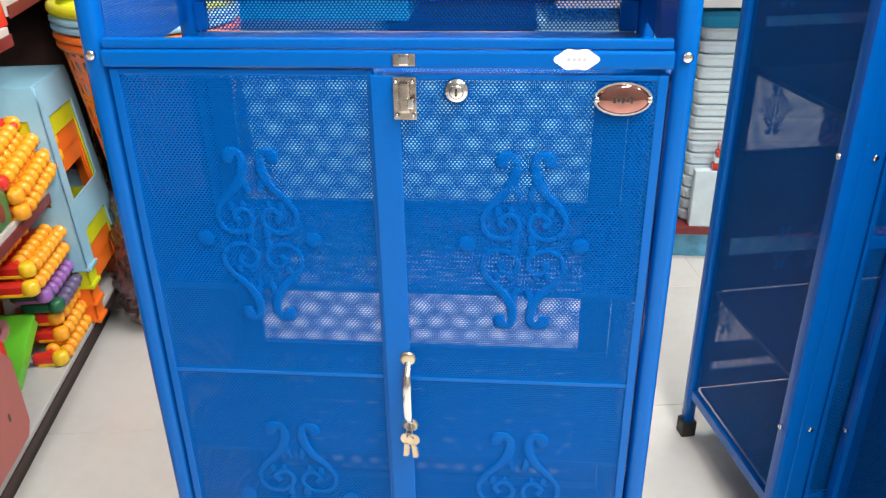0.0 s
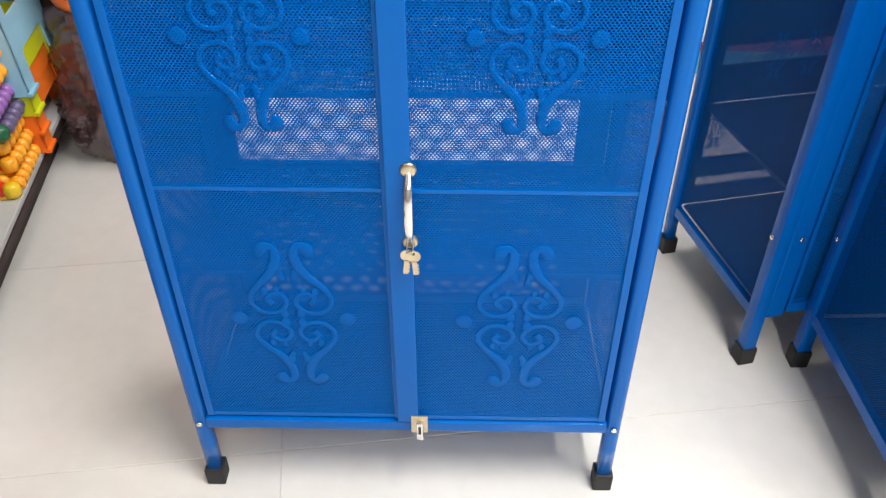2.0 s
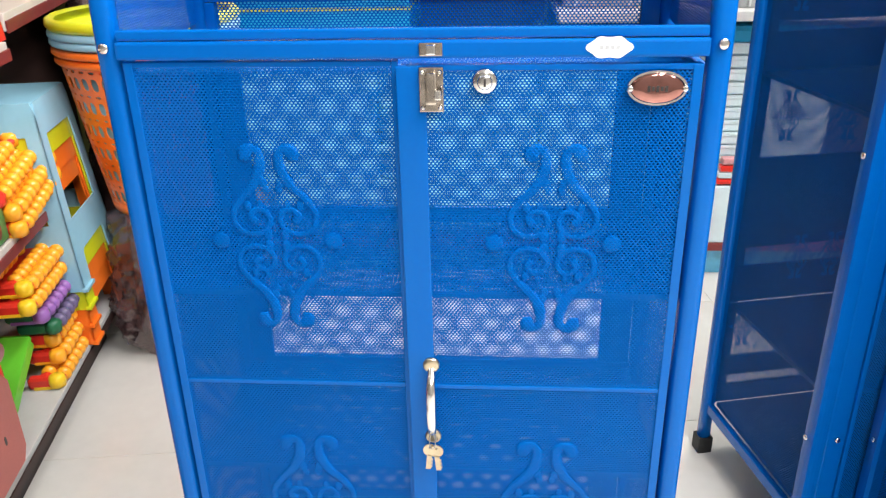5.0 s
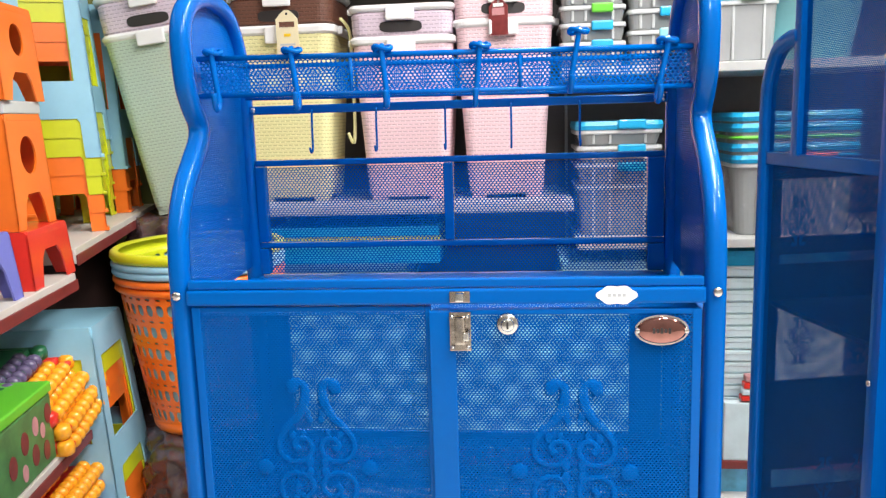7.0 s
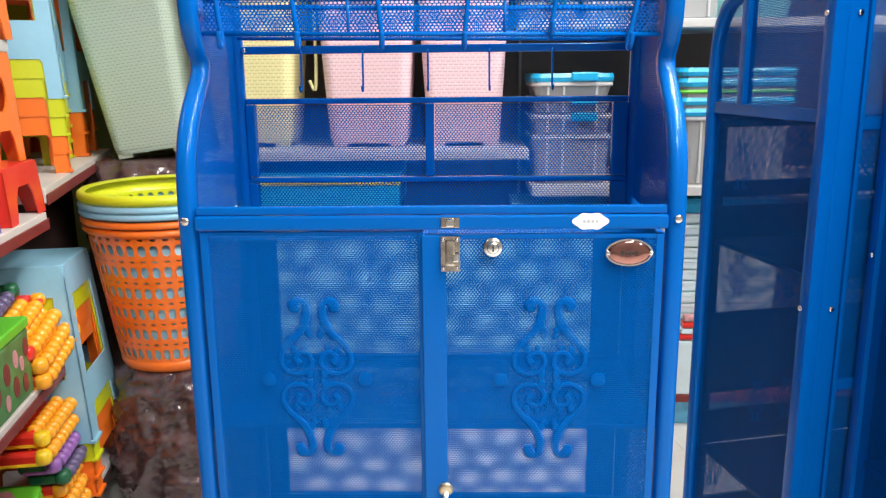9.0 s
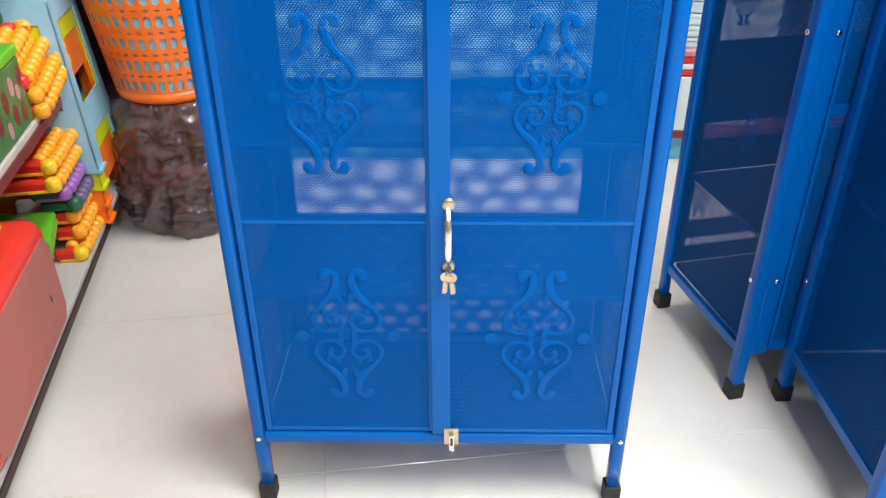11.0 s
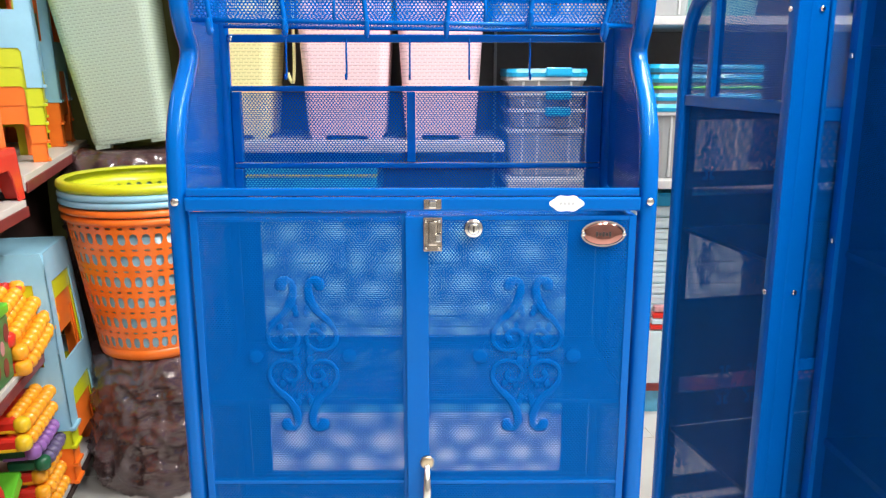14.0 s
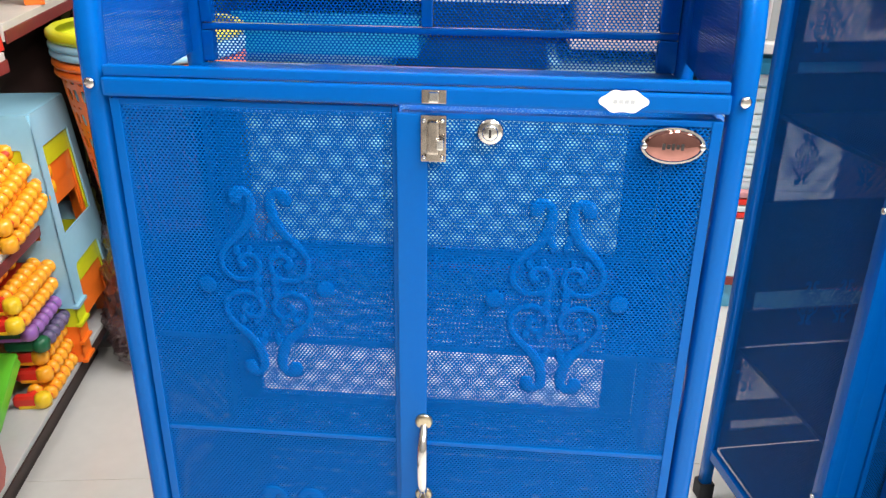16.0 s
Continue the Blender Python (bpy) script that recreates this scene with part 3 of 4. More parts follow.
    lobes = [(0.0215 * math.cos(g) * (1 + 0.05 * math.cos(4 * g)), 0.0105 * math.sin(g) * (1 + 0.10 * math.cos(6 * g))) for g in np.linspace(0, 2 * math.pi, 49)[:-1]]
    st = part("sticker", plate(lobes, 0.0006, lambda u, v, w: (0.1965 + u, -0.0068 + w, 0.9555 + v)), STICKER, rack, "white scalloped paper sticker")
    for k in range(4):
        part("print_bar", box(0.187 + k * 0.0052, 0.1905 + k * 0.0052, -0.0071, -0.0069, 0.9538, 0.9572), GREY_INK, st)
    # bow handle with keys on it
    hp = smooth_path([(0.0165, -0.0085, 0.596), (0.0165, -0.014, 0.590), (0.0165, -0.026, 0.575), (0.0165, -0.030, 0.548), (0.0165, -0.027, 0.522), (0.0165, -0.015, 0.503), (0.0165, -0.0085, 0.497)], 5)
    n = len(hp)
    handle = part("handle", sweep(hp, 0.0022, 0.0042, (1, 0, 0), None, 12, taper=[0.75 + 0.6 * math.sin(math.pi * i / (n - 1)) for i in range(n)]), CHROME, rd, "bowed chrome pull handle", True)
    for z in (0.597, 0.497):
        rose = part("handle_rose", knob(0.0095, 0.004, 18), BRASS, handle, smooth=True)
        rose.matrix_basis = pose(0.0165, -0.0086, z)
    keys = thing("key_pair", pose(0.0165, -0.021, 0.497), "two small brass keys hanging from the door handle", "keys")
    ring = [Vector((0.009 * math.sin(g) * 0.4, 0.003 * math.cos(g) - 0.002, 0.0095 * math.cos(g) + 0.002)) for g in np.linspace(0, 2 * math.pi, 21)[:-1]]
    part("key_ring", sweep(ring, 0.0009, 0.0009, (1, 0, 0), None, 6, closed=True), CHROME, keys, smooth=True)
    for k, (dx, turn) in enumerate(((-0.002, 6), (0.003, -5))):
        bow = disc_points(0, -0.013, 0.0085, 0.0085, 14)
        kb = plate(bow, 0.0016, lambda u, v, w: (u, w - 0.002 * k, v), disc_points(0, -0.009, 0.0022, 0.0022, 8))
        box(-0.003, 0.003, -0.002 * k, 0.0016 - 0.002 * k, -0.041, -0.020, 0.0, kb)
        for q in range(3):
            box(0.003, 0.0045, -0.002 * k, 0.0016 - 0.002 * k, -0.038 + q * 0.005, -0.0355 + q * 0.005, 0.0, kb)
        ob = part("key", kb, BRASS, keys)
        ob.matrix_basis = pose(dx, 0, 0, 0, turn, 0)
    return rack


kitchen_rack()


# ---- the two other racks ----
def mesh_cabinet_beside():
    """A tall cabinet set at an angle, its side towards the aisle; local y runs from the front post to the back."""
    c = thing("mesh_cabinet", pose(0.602, 0.288, 0, 0, 0, 12.9), "tall dark blue metal mesh cabinet with scrollwork doors", "cabinet")
    depth, width = 0.335, 0.50
    lowz, topz = 1.065, 1.85
    post = lambda x, y, z1, nm="post", hw=0.0125, z0=0.03: part(nm, sweep([Vector((x, y, z0)), Vector((x, y, z1))], hw, hw, (1, 0, 0), None, 12, 0.7), BLUE, c)
    post(0, 0, topz)
    post(width, 0, topz)
    post(width, depth, topz)
    arch = smooth_path([(0, depth, 0.03), (0, depth, 0.6), (0, depth, 0.98), (0, depth, 1.06), (0, depth, 1.125), (0, depth - 0.004, 1.19), (0, depth - 0.03, 1.243), (0, depth - 0.07, 1.262), (0, depth - 0.10, 1.264)], 5)
    part("arched_post", sweep([Vector(p) for p in arch], 0.0125, 0.0125, (1, 0, 0), None, 14, 0.5), BLUE, c, smooth=True)
    post(0, depth - 0.103, topz, "upper_post", 0.010, 1.07)
    for x, y in ((0, 0), (0, depth), (width, 0), (width, depth)):
        part("foot_cap", box(x - 0.0155, x + 0.0155, y - 0.0155, y + 0.0155, 0, 0.038, 0.003), RUBBER, c, "black rubber foot cap")
    part("side_panel", sheet([(0, 0, 0.115), (0, depth, 0.115), (0, depth, 1.05), (0, 0, 1.05)]), CASE_MESH, c, "punched dark blue side sheet")
    part("upper_side_panel", sheet([(0, 0, 1.07), (0, depth - 0.1, 1.07), (0, depth - 0.1, topz), (0, 0, topz)]), TOP_MESH, c)
    part("arch_panel", sheet([(0.0, depth - 0.1, 1.07), (0.0, depth, 1.07), (0.0, depth, 1.15), (0.0, depth - 0.035, 1.24), (0.0, depth - 0.1, 1.26)]), TOP_MESH, c)
    for z in (0.112, 1.062):
        part("side_rail", box(-0.006, 0.006, 0.012, depth - 0.012, z - 0.011, z + 0.011, 0.002), BLUE, c)
    tiers = ((0.160, 0.183), (0.227, 0.354), (0.428, 0.467), (0.643, 0.797), (0.866, 0.884), (0.916, 1.022))
    below = 0.12
    for z0, z1 in tiers:
        part("back_window", sheet([(0.032, depth, z0), (width - 0.03, depth, z0), (width - 0.03, depth, z1), (0.032, depth, z1)]), WINDOW_MESH, c, "punched back sheet in a frame")
        part("back_rail", box(0.012, width, depth - 0.003, depth + 0.003, below, z0), SHADED_BLUE, c)
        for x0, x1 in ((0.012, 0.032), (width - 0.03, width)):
            part("back_stile", box(x0, x1, depth - 0.003, depth + 0.003, z0 + 0.0005, z1 - 0.0005), SHADED_BLUE, c)
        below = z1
    part("back_rail", box(0.012, width, depth - 0.003, depth + 0.003, below, 1.06), SHADED_BLUE, c)
    # Unseen solid top, added to keep lamp light out of the cabinet.
    part("light_block_top", box(0.006, width, 0.0, depth - 0.1, topz, topz + 0.004), BLUE, c)
    part("far_side_panel", sheet([(width, 0, 0.12), (width, depth, 0.12), (width, depth, 1.75), (width, 0, 1.75)]), SHADED_BLUE, c)
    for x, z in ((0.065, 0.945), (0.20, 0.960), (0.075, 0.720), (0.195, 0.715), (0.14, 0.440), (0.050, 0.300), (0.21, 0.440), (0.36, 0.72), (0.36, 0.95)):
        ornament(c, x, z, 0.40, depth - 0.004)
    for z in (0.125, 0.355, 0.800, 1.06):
        part("shelf", box(0.012, width - 0.012, 0.014, depth - 0.014, z - 0.006, z + 0.002, 0.001), SHADED_BLUE, c)
    part("front_stile", box(0.0125, 0.046, -0.0105, 0.004, 0.11, topz, 0.003), BLUE, c)
    door = part("door", box(0.048, 0.056, -0.012, 0.0, 0.12, 1.80, 0.002), BLUE, c, "blue punched-sheet door with scrollwork")
    part("door_edge", box(width - 0.03, width - 0.014, -0.012, 0.0, 0.12, 1.80, 0.002), BLUE, door)
    part("door_sheet", sheet([(0.056, -0.005, 0.12), (width - 0.03, -0.005, 0.12), (width - 0.03, -0.005, 1.80), (0.056, -0.005, 1.80)]), DOOR_MESH, door)
    for z in (0.125, 0.62, 1.05, 1.79):
        part("door_rail", box(0.057, width - 0.031, -0.010, -0.001, z - 0.01, z + 0.01, 0.001), BLUE, door)
    for cz in (0.38, 0.8, 1.22):
        ornament(door, 0.17, cz, 1.1)
        ornament(door, 0.36, cz, 1.1)
    for z in (0.283, 0.754, 1.215):
        rivet(c, 0, 0, 0, pose(-0.0128, 0.004, z, 0, 0, -90), 0.0048)
        rivet(c, 0.031, -0.0107, z, None, 0.0048)
    return c


def mesh_cabinet_near():
    """The cabinet at the edge of the aisle; its side stands parallel to the aisle."""
    c = thing("mesh_cabinet", pose(0.700, 0.282, 0, 0, 0, 1.5), "deep blue metal mesh cabinet standing beside another", "cabinet")
    width, depth, topz = 0.45, 0.36, 1.55
    for x, y in ((0, 0), (0, -depth), (width, 0), (width, -depth)):
        part("post", sweep([Vector((x, y, 0.03)), Vector((x, y, topz))], 0.0125, 0.0125, (1, 0, 0), None, 12, 0.7), BLUE, c)
        part("foot_cap", box(x - 0.0155, x + 0.0155, y - 0.0155, y + 0.0155, 0, 0.038, 0.003), RUBBER, c, "black rubber foot cap")
    part("side_panel", sheet([(-0.004, 0, 0.12), (-0.004, -depth, 0.12), (-0.004, -depth, topz), (-0.004, 0, topz)]), CASE_MESH, c, "punched blue side sheet")
    # The back sheet's dark navy carries the shade inside the cabinet.
    part("back_panel", sheet([(0, 0, 0.12), (width, 0, 0.12), (width, 0, topz), (0, 0, topz)]), SHADED_BLUE, c, "blue back sheet coloured dark for the shade inside")
    # Unseen front, made solid so that less light gets inside.
    part("added_front_panel", sheet([(0, -depth, 0.12), (width, -depth, 0.12), (width, -depth, topz), (0, -depth, topz)]), BLUE, c)
    # Added lid above the view that shuts out light from the ceiling.
    part("light_block_top", box(0.006, width, -depth, 0.0, topz, topz + 0.004), BLUE, c)
    part("far_side_panel", sheet([(width, 0, 0.12), (width, -depth, 0.12), (width, -depth, topz), (width, 0, topz)]), SHADED_BLUE, c)
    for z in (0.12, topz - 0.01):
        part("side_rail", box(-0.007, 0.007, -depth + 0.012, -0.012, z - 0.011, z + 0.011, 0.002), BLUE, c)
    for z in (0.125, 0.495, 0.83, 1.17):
        part("shelf", box(0.006, width - 0.012, -depth + 0.014, -0.014, z - 0.012, z, 0.001), SHADED_BLUE, c)
    for z in (0.290, 0.845, 1.143):
        rivet(c, 0, 0, 0, pose(-0.0128, -0.004, z, 0, 0, -90), 0.0048)
    return c


mesh_cabinet_beside()
mesh_cabinet_near()


# ---- shelving ----
def shelf_board(name, parent, x0, x1, y0, y1, z, t, edge_x=None, edge_y=None, top=SHELF, edge=SHELF_RED):
    """A board with coloured edge strips a little proud of it."""
    b = part(name, box(x0, x1, y0, y1, z - t, z, 0.002), top, parent)
    if edge_x is not None:
        part("edge_strip", box(edge_x, edge_x + 0.004, y0, y1, z - t - 0.004, z - t * 0.42, 0.001), edge, b, "maroon plastic edge strip")
    if edge_y is not None:
        part("edge_strip", box(x0, x1, edge_y, edge_y + 0.004, z - t - 0.004, z - t * 0.42, 0.001), edge, b, "maroon plastic edge strip")
    return b


G1 = pose(-0.905, 0.792, 0, 0, 0, 10.5)
G2 = pose(-0.925, 0.845, 0, 0, 0, 15.5)
near = thing("shelving_unit", G1, "pale boarded shop shelving with maroon edge strips", "shelving")
shelf_board("shelf", near, -0.45, 0.0, -1.5, 0.0, 0.832, 0.034, 0.0005, 0.0005)
shelf_board("shelf", near, -0.45, 0.0, -1.5, 0.0, 0.480, 0.030, 0.0005, 0.0005)
shelf_board("base_shelf", near, -0.45, 0.032, -1.5, 0.24, 0.130, 0.026, 0.0325, top=SHELF_GREY, edge=BROWN_DARK)
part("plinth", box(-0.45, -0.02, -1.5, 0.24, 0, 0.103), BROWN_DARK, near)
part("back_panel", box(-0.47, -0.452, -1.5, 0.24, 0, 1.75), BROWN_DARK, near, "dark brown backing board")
far = thing("shelving_unit", G2, "pale boarded shop shelving with a dark brown back", "shelving")
shelf_board("shelf", far, -0.42, 0.0, -0.02, 0.98, 0.882, 0.036, 0.0005)
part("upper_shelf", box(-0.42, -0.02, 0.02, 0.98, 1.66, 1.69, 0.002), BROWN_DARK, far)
# Dark sheet added in place of the unlit void below this shelf.
part("added_front_panel", box(-0.16, -0.14, 0.2, 0.98, 0, 0.845), BROWN_DARK, far, "dark sheet standing for the void under the shelf")
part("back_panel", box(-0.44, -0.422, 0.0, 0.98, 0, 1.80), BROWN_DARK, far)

rear = thing("shelving_unit", pose(0, 0, 0), "grey steel shop shelving packed with plastic ware", "shelving")
part("back_panel", box(-0.86, 2.0, 1.93, 1.95, 0, 1.95), BACKING, rear, "dark grey back panel")
part("shelf", box(-0.74, 0.236, 1.40, 1.925, 0.876, 0.904, 0.003), SHELF_GREY, rear)
part("upper_shelf", box(0.205, 2.0, 1.44, 1.925, 1.250, 1.276, 0.003), SHELF_GREY, rear)
part("shelf", box(0.245, 2.0, 1.40, 1.925, 0.764, 0.790, 0.003), SHELF_GREY, rear)
part("top_shelf", box(-0.86, 0.246, 1.47, 1.925, 1.650, 1.672, 0.003), SHELF_GREY, rear)
part("top_shelf", box(0.252, 2.0, 1.47, 1.925, 1.650, 1.672, 0.003), SHELF_GREY, rear)
part("base_shelf", box(-0.74, 2.0, 1.44, 1.925, 0.088, 0.112, 0.002), SHELF_RED, rear, "maroon edged base board")
part("plinth", box(-0.74, 2.0, 1.475, 1.92, 0, 0.0875), PLINTH, rear, "blue film covered plinth")
for x in (-0.75, 0.2405, 1.9):
    part("upright", box(x - 0.004, x + 0.0045, 1.90, 1.929, 0, 1.95), SHELF_GREY, rear)


# ---- woven hampers ----
def hamper(cx, cy, z0, wb, wt, body_top, body, rims, label, rz=0.0, depth=0.86, tilt=0.0):
    """A tapered hamper; rims is a list of (z0, z1, material, wide) for nested hamper tops and lids above it."""
    h = thing("laundry_hamper", pose(cx, cy, z0, 0, tilt, rz), label, "hamper", "woven hampers on the shelf")
    d = depth
    # a lid covers the upper part of its band; what is below it reaches up under it
    rims, tops = list(rims), [body_top] + [q[1] for q in rims]
    for k, (a, b, m, wide) in enumerate(rims):
        if m in (WHITE, CRIMSON):
            tops[k] = a + 0.42 * (b - a)
    rims = [(tops[k] + 0.0005, tops[k + 1], m, wide) for k, (a, b, m, wide) in enumerate(rims)]
    hh = tops[0] - z0
    part("body", loft([(wb * 0.96, wb * 0.96 * d, 0.012), (wb, wb * d, 0.03), (wb + (wt - wb) * 0.5, (wb + (wt - wb) * 0.5) * d, hh * 0.5), (wt, wt * d, hh)], 0.3), body, h, smooth=False)
    for sx in (-1, 1):
        for sy in (-1, 1):
            part("foot", box(sx * wb * 0.72 - 0.022, sx * wb * 0.72 + 0.022, sy * wb * d * 0.72 - 0.02, sy * wb * d * 0.72 + 0.02, 0, 0.014, 0.003), body, h)
    for a, b, m, wide in rims:
        w0 = wt * wide
        q = part("lid" if m in (WHITE, CRIMSON) else "nested_top", loft([(w0 * 0.97, w0 * d * 0.97, a - z0), (w0 * 1.01, w0 * d * 1.01, a - z0 + 0.006), (w0 * 1.02, w0 * d * 1.02, b - z0 - 0.008), (w0 * 0.985, w0 * d * 0.985, b - z0)], 0.3), m, h, smooth=False)
        if m is WHITE:
            part("clasp", box(-0.042, 0.042, -w0 * d * 1.02 - 0.010, -w0 * d * 1.02 + 0.002, a - z0 - 0.026, b - z0 - 0.004, 0.005), m, q)
            for sx in (-1, 1):
                part("hinge_lug", box(sx * w0 * 1.03 - 0.010, sx * w0 * 1.03 + 0.010, -w0 * d * 0.5, -w0 * d * 0.5 + 0.03, a - z0 + 0.002, b - z0 - 0.002, 0.003), m, q)
        elif m is not CRIMSON:
            # Dark plate set on the rim, coloured as the opening's shade.
            rim = [(0.062 * math.copysign(abs(math.cos(g)) ** 0.45, math.cos(g)), 0.016 * math.copysign(abs(math.sin(g)) ** 0.6, math.sin(g))) for g in np.linspace(0, 2 * math.pi, 33)[:-1]]
            part("handle_slot_shade", plate(rim, 0.004, lambda u, v, w: (u, -w0 * d * 1.02 - 0.0012 + w, a - z0 + 0.026 + v)), INK_AND_SLOT_SHADE, q, "dark plate coloured as the shade of a rounded handle opening")
    return h


hamper(-0.618, 1.64, 0.905, 0.122, 0.155, 1.385, YEL_W, [(1.385, 1.432, WHITE, 1.04), (1.433, 1.492, BROWN_W, 1.0), (1.493, 1.532, WHITE, 1.06)], "pale yellow woven plastic hamper nested with a brown one")
hamper(-0.253, 1.62, 0.905, 0.122, 0.148, 1.345, PINK_W, [(1.345, 1.386, WHITE, 1.05), (1.387, 1.440, LILAC_W, 1.0), (1.441, 1.475, WHITE, 1.05)], "pink woven plastic hamper with a white lid")
hamper(0.043, 1.62, 0.905, 0.112, 0.140, 1.385, PINK_W, [(1.385, 1.425, WHITE, 1.05), (1.426, 1.478, PINK_W, 1.0), (1.479, 1.508, WHITE, 1.05), (1.509, 1.535, CRIMSON, 1.06)], "pink woven plastic hamper with a crimson lid")
hamper(-0.932, 1.585, 0.890, 0.118, 0.150, 1.400, SAGE_W, [(1.400, 1.437, WHITE, 1.03), (1.438, 1.510, LILAC_W, 0.99), (1.511, 1.548, WHITE, 1.04)], "sage green woven hamper with a lilac top and white lid, leaning", 6, tilt=-7.5)


def tag_card(name, x, y, z, w, h, mat_, label, bars, rz=0):
    t = thing(name, pose(x, y, z, 0, 0, rz), label, "tag")
    outline = [(-w / 2, 0), (w / 2, 0), (w / 2, h * 0.8), (w * 0.3, h * 0.92), (w * 0.1, h), (-w * 0.1, h), (-w * 0.3, h * 0.92), (-w / 2, h * 0.8)]
    c = part("card", plate(outline, 0.002, lambda u, v, q: (u, q, v), disc_points(0, h * 0.92, 0.004, 0.004, 8)), mat_, t)
    for bz, bw, bh, bm_ in bars:
        part("print_bar", box(-bw / 2, bw / 2, -0.0007, -0.0001, bz, bz + bh), bm_, c)
    return t


tag_card("price_tag", -0.585, 1.474, 1.34, 0.066, 0.13, TAG, "cream paper tag hanging on the yellow hamper", ((0.082, 0.045, 0.015, BROWN_W), (0.055, 0.02, 0.008, YELLOW), (0.03, 0.045, 0.005, GREY_INK)))
tag_card("price_tag", 0.03, 1.477, 1.375, 0.055, 0.10, MAROON, "maroon and white tag hanging on the pink hamper", ((0.055, 0.036, 0.02, ROSE), (0.078, 0.03, 0.010, STICKER)), -12)
strap = thing("carry_strap", pose(-0.425, 1.56, 1.05), "pale yellow plastic carry handle on the hamper side", "handle")
part("strap", sweep(smooth_path([(-0.02, 0, 0.40), (0.006, 0, 0.36), (0.010, 0, 0.25), (0.010, 0, 0.10), (0.004, 0, 0.03), (-0.012, 0, 0.06)], 5), 0.005, 0.008, (0, 1, 0), None, 8), PALE_YELLOW, strap, smooth=True)


spare = thing("spare_lids", pose(-0.035, 1.66, 1.5355), "pale pink spare lids standing on the crimson hamper lid", "lid")
for k, (dx, tilt_, sx) in enumerate(((0.0, 68, 1.0), (0.045, 52, 0.8))):
    lid_ = part("spare_lid", loft([(0.058 * sx, 0.045 * sx, 0), (0.062 * sx, 0.049 * sx, 0.004), (0.060 * sx, 0.047 * sx, 0.012), (0.050 * sx, 0.038 * sx, 0.014)], 0.8, 5), PINK if k == 0 else WHITE, spare)
    lid_.matrix_basis = pose(dx, 0.0, 0.052 * sx, tilt_, 18 - 30 * k, 30)


# ---- clear storage tubs ----
def tub_stack(cx, cy, z0, w, d, units, label, group="storage tub stacks"):
    """units: (height, lid material, lid thickness, clip material) from the bottom up."""
    s = thing("storage_tubs", pose(cx, cy, z0), label, "storage tub", group)
    z = 0.0
    for h, lid, lt, clip in units:
        t = part("tub", loft([(w * 0.90, d * 0.90, z), (w * 0.93, d * 0.93, z + 0.004), (w, d, z + h - 0.014), (w * 1.03, d * 1.03, z + h - 0.012), (w * 1.03, d * 1.03, z + h)], 0.22, 4), TUB, s, "frosted clear plastic tub")
        if h > 0.03:
            part("tub_inside", loft([(w * 0.82, d * 0.82, z + 0.006), (w * 0.90, d * 0.90, z + h - 0.016)], 0.2, 4), TUB_DARK, t, "greyish inside of the tub")
            part("tub_rim", loft([(w * 1.035, d * 1.035, z + h - 0.013), (w * 1.045, d * 1.045, z + h - 0.009), (w * 1.035, d * 1.035, z + h - 0.0015)], 0.22, 4), TUB_RIM, t, "whitish moulded rim")
            for k in (-0.62, -0.22, 0.62):
                part("rib", box(k * w - 0.0035, k * w + 0.0035, -d * 1.005, -d * 0.93, z + 0.006, z + h - 0.014, 0.001), TUB_RIM, t)
        if lid:
            part("tub_lid", loft([(w * 1.05, d * 1.05, z + h), (w * 1.07, d * 1.07, z + h + lt * 0.5), (w * 1.04, d * 1.04, z + h + lt)], 0.22, 4), lid, t)
            z += lt
        if clip:
            part("clip", box(-w * 0.05, w * 0.62, -d * 1.07 - 0.008, -d * 1.07 + 0.004, z + h - 0.022, z + h + 0.004, 0.005), clip, t)
        z += h
    return s


tub_stack(0.295, 1.60, 1.277, 0.090, 0.115, [(0.070, None, 0, LID_BLUE), (0.052, None, 0, LID_BLUE), (0.048, None, 0, GREEN), (0.045, ORANGE, 0.010, LID_BLUE), (0.012, GREEN, 0.010, None)], "stack of clear compartment boxes with coloured clips")
tub_stack(0.482, 1.60, 1.277, 0.088, 0.115, [(0.095, None, 0, AQUA), (0.058, None, 0, LID_BLUE), (0.050, None, 0, ORANGE), (0.030, LID_BLUE, 0.018, None), (0.008, LID_BLUE, 0.020, None)], "stack of clear compartment boxes with pale blue lids")
tub_stack(0.370, 1.62, 0.791, 0.118, 0.14, [(0.150, None, 0, None), (0.062, None, 0, LID_BLUE), (0.050, None, 0, LID_BLUE), (0.046, LID_BLUE, 0.024, LID_BLUE)], "stack of clear boxes with bright blue lids and clips")
tub_stack(0.700, 1.58, 1.277, 0.098, 0.10, [(0.165, LID_BLUE, 0.020, GREEN)], "clear storage box with a blue lid and green clip")
tub_stack(0.850, 1.60, 0.791, 0.165, 0.16, [(0.205, LID_BLUE, 0.022, ORANGE), (0.010, LID_BLUE, 0.022, None), (0.012, GREEN, 0.010, None), (0.010, LID_BLUE, 0.024, None), (0.006, LID_BLUE, 0.024, None)], "large clear tub under a pile of blue lids")


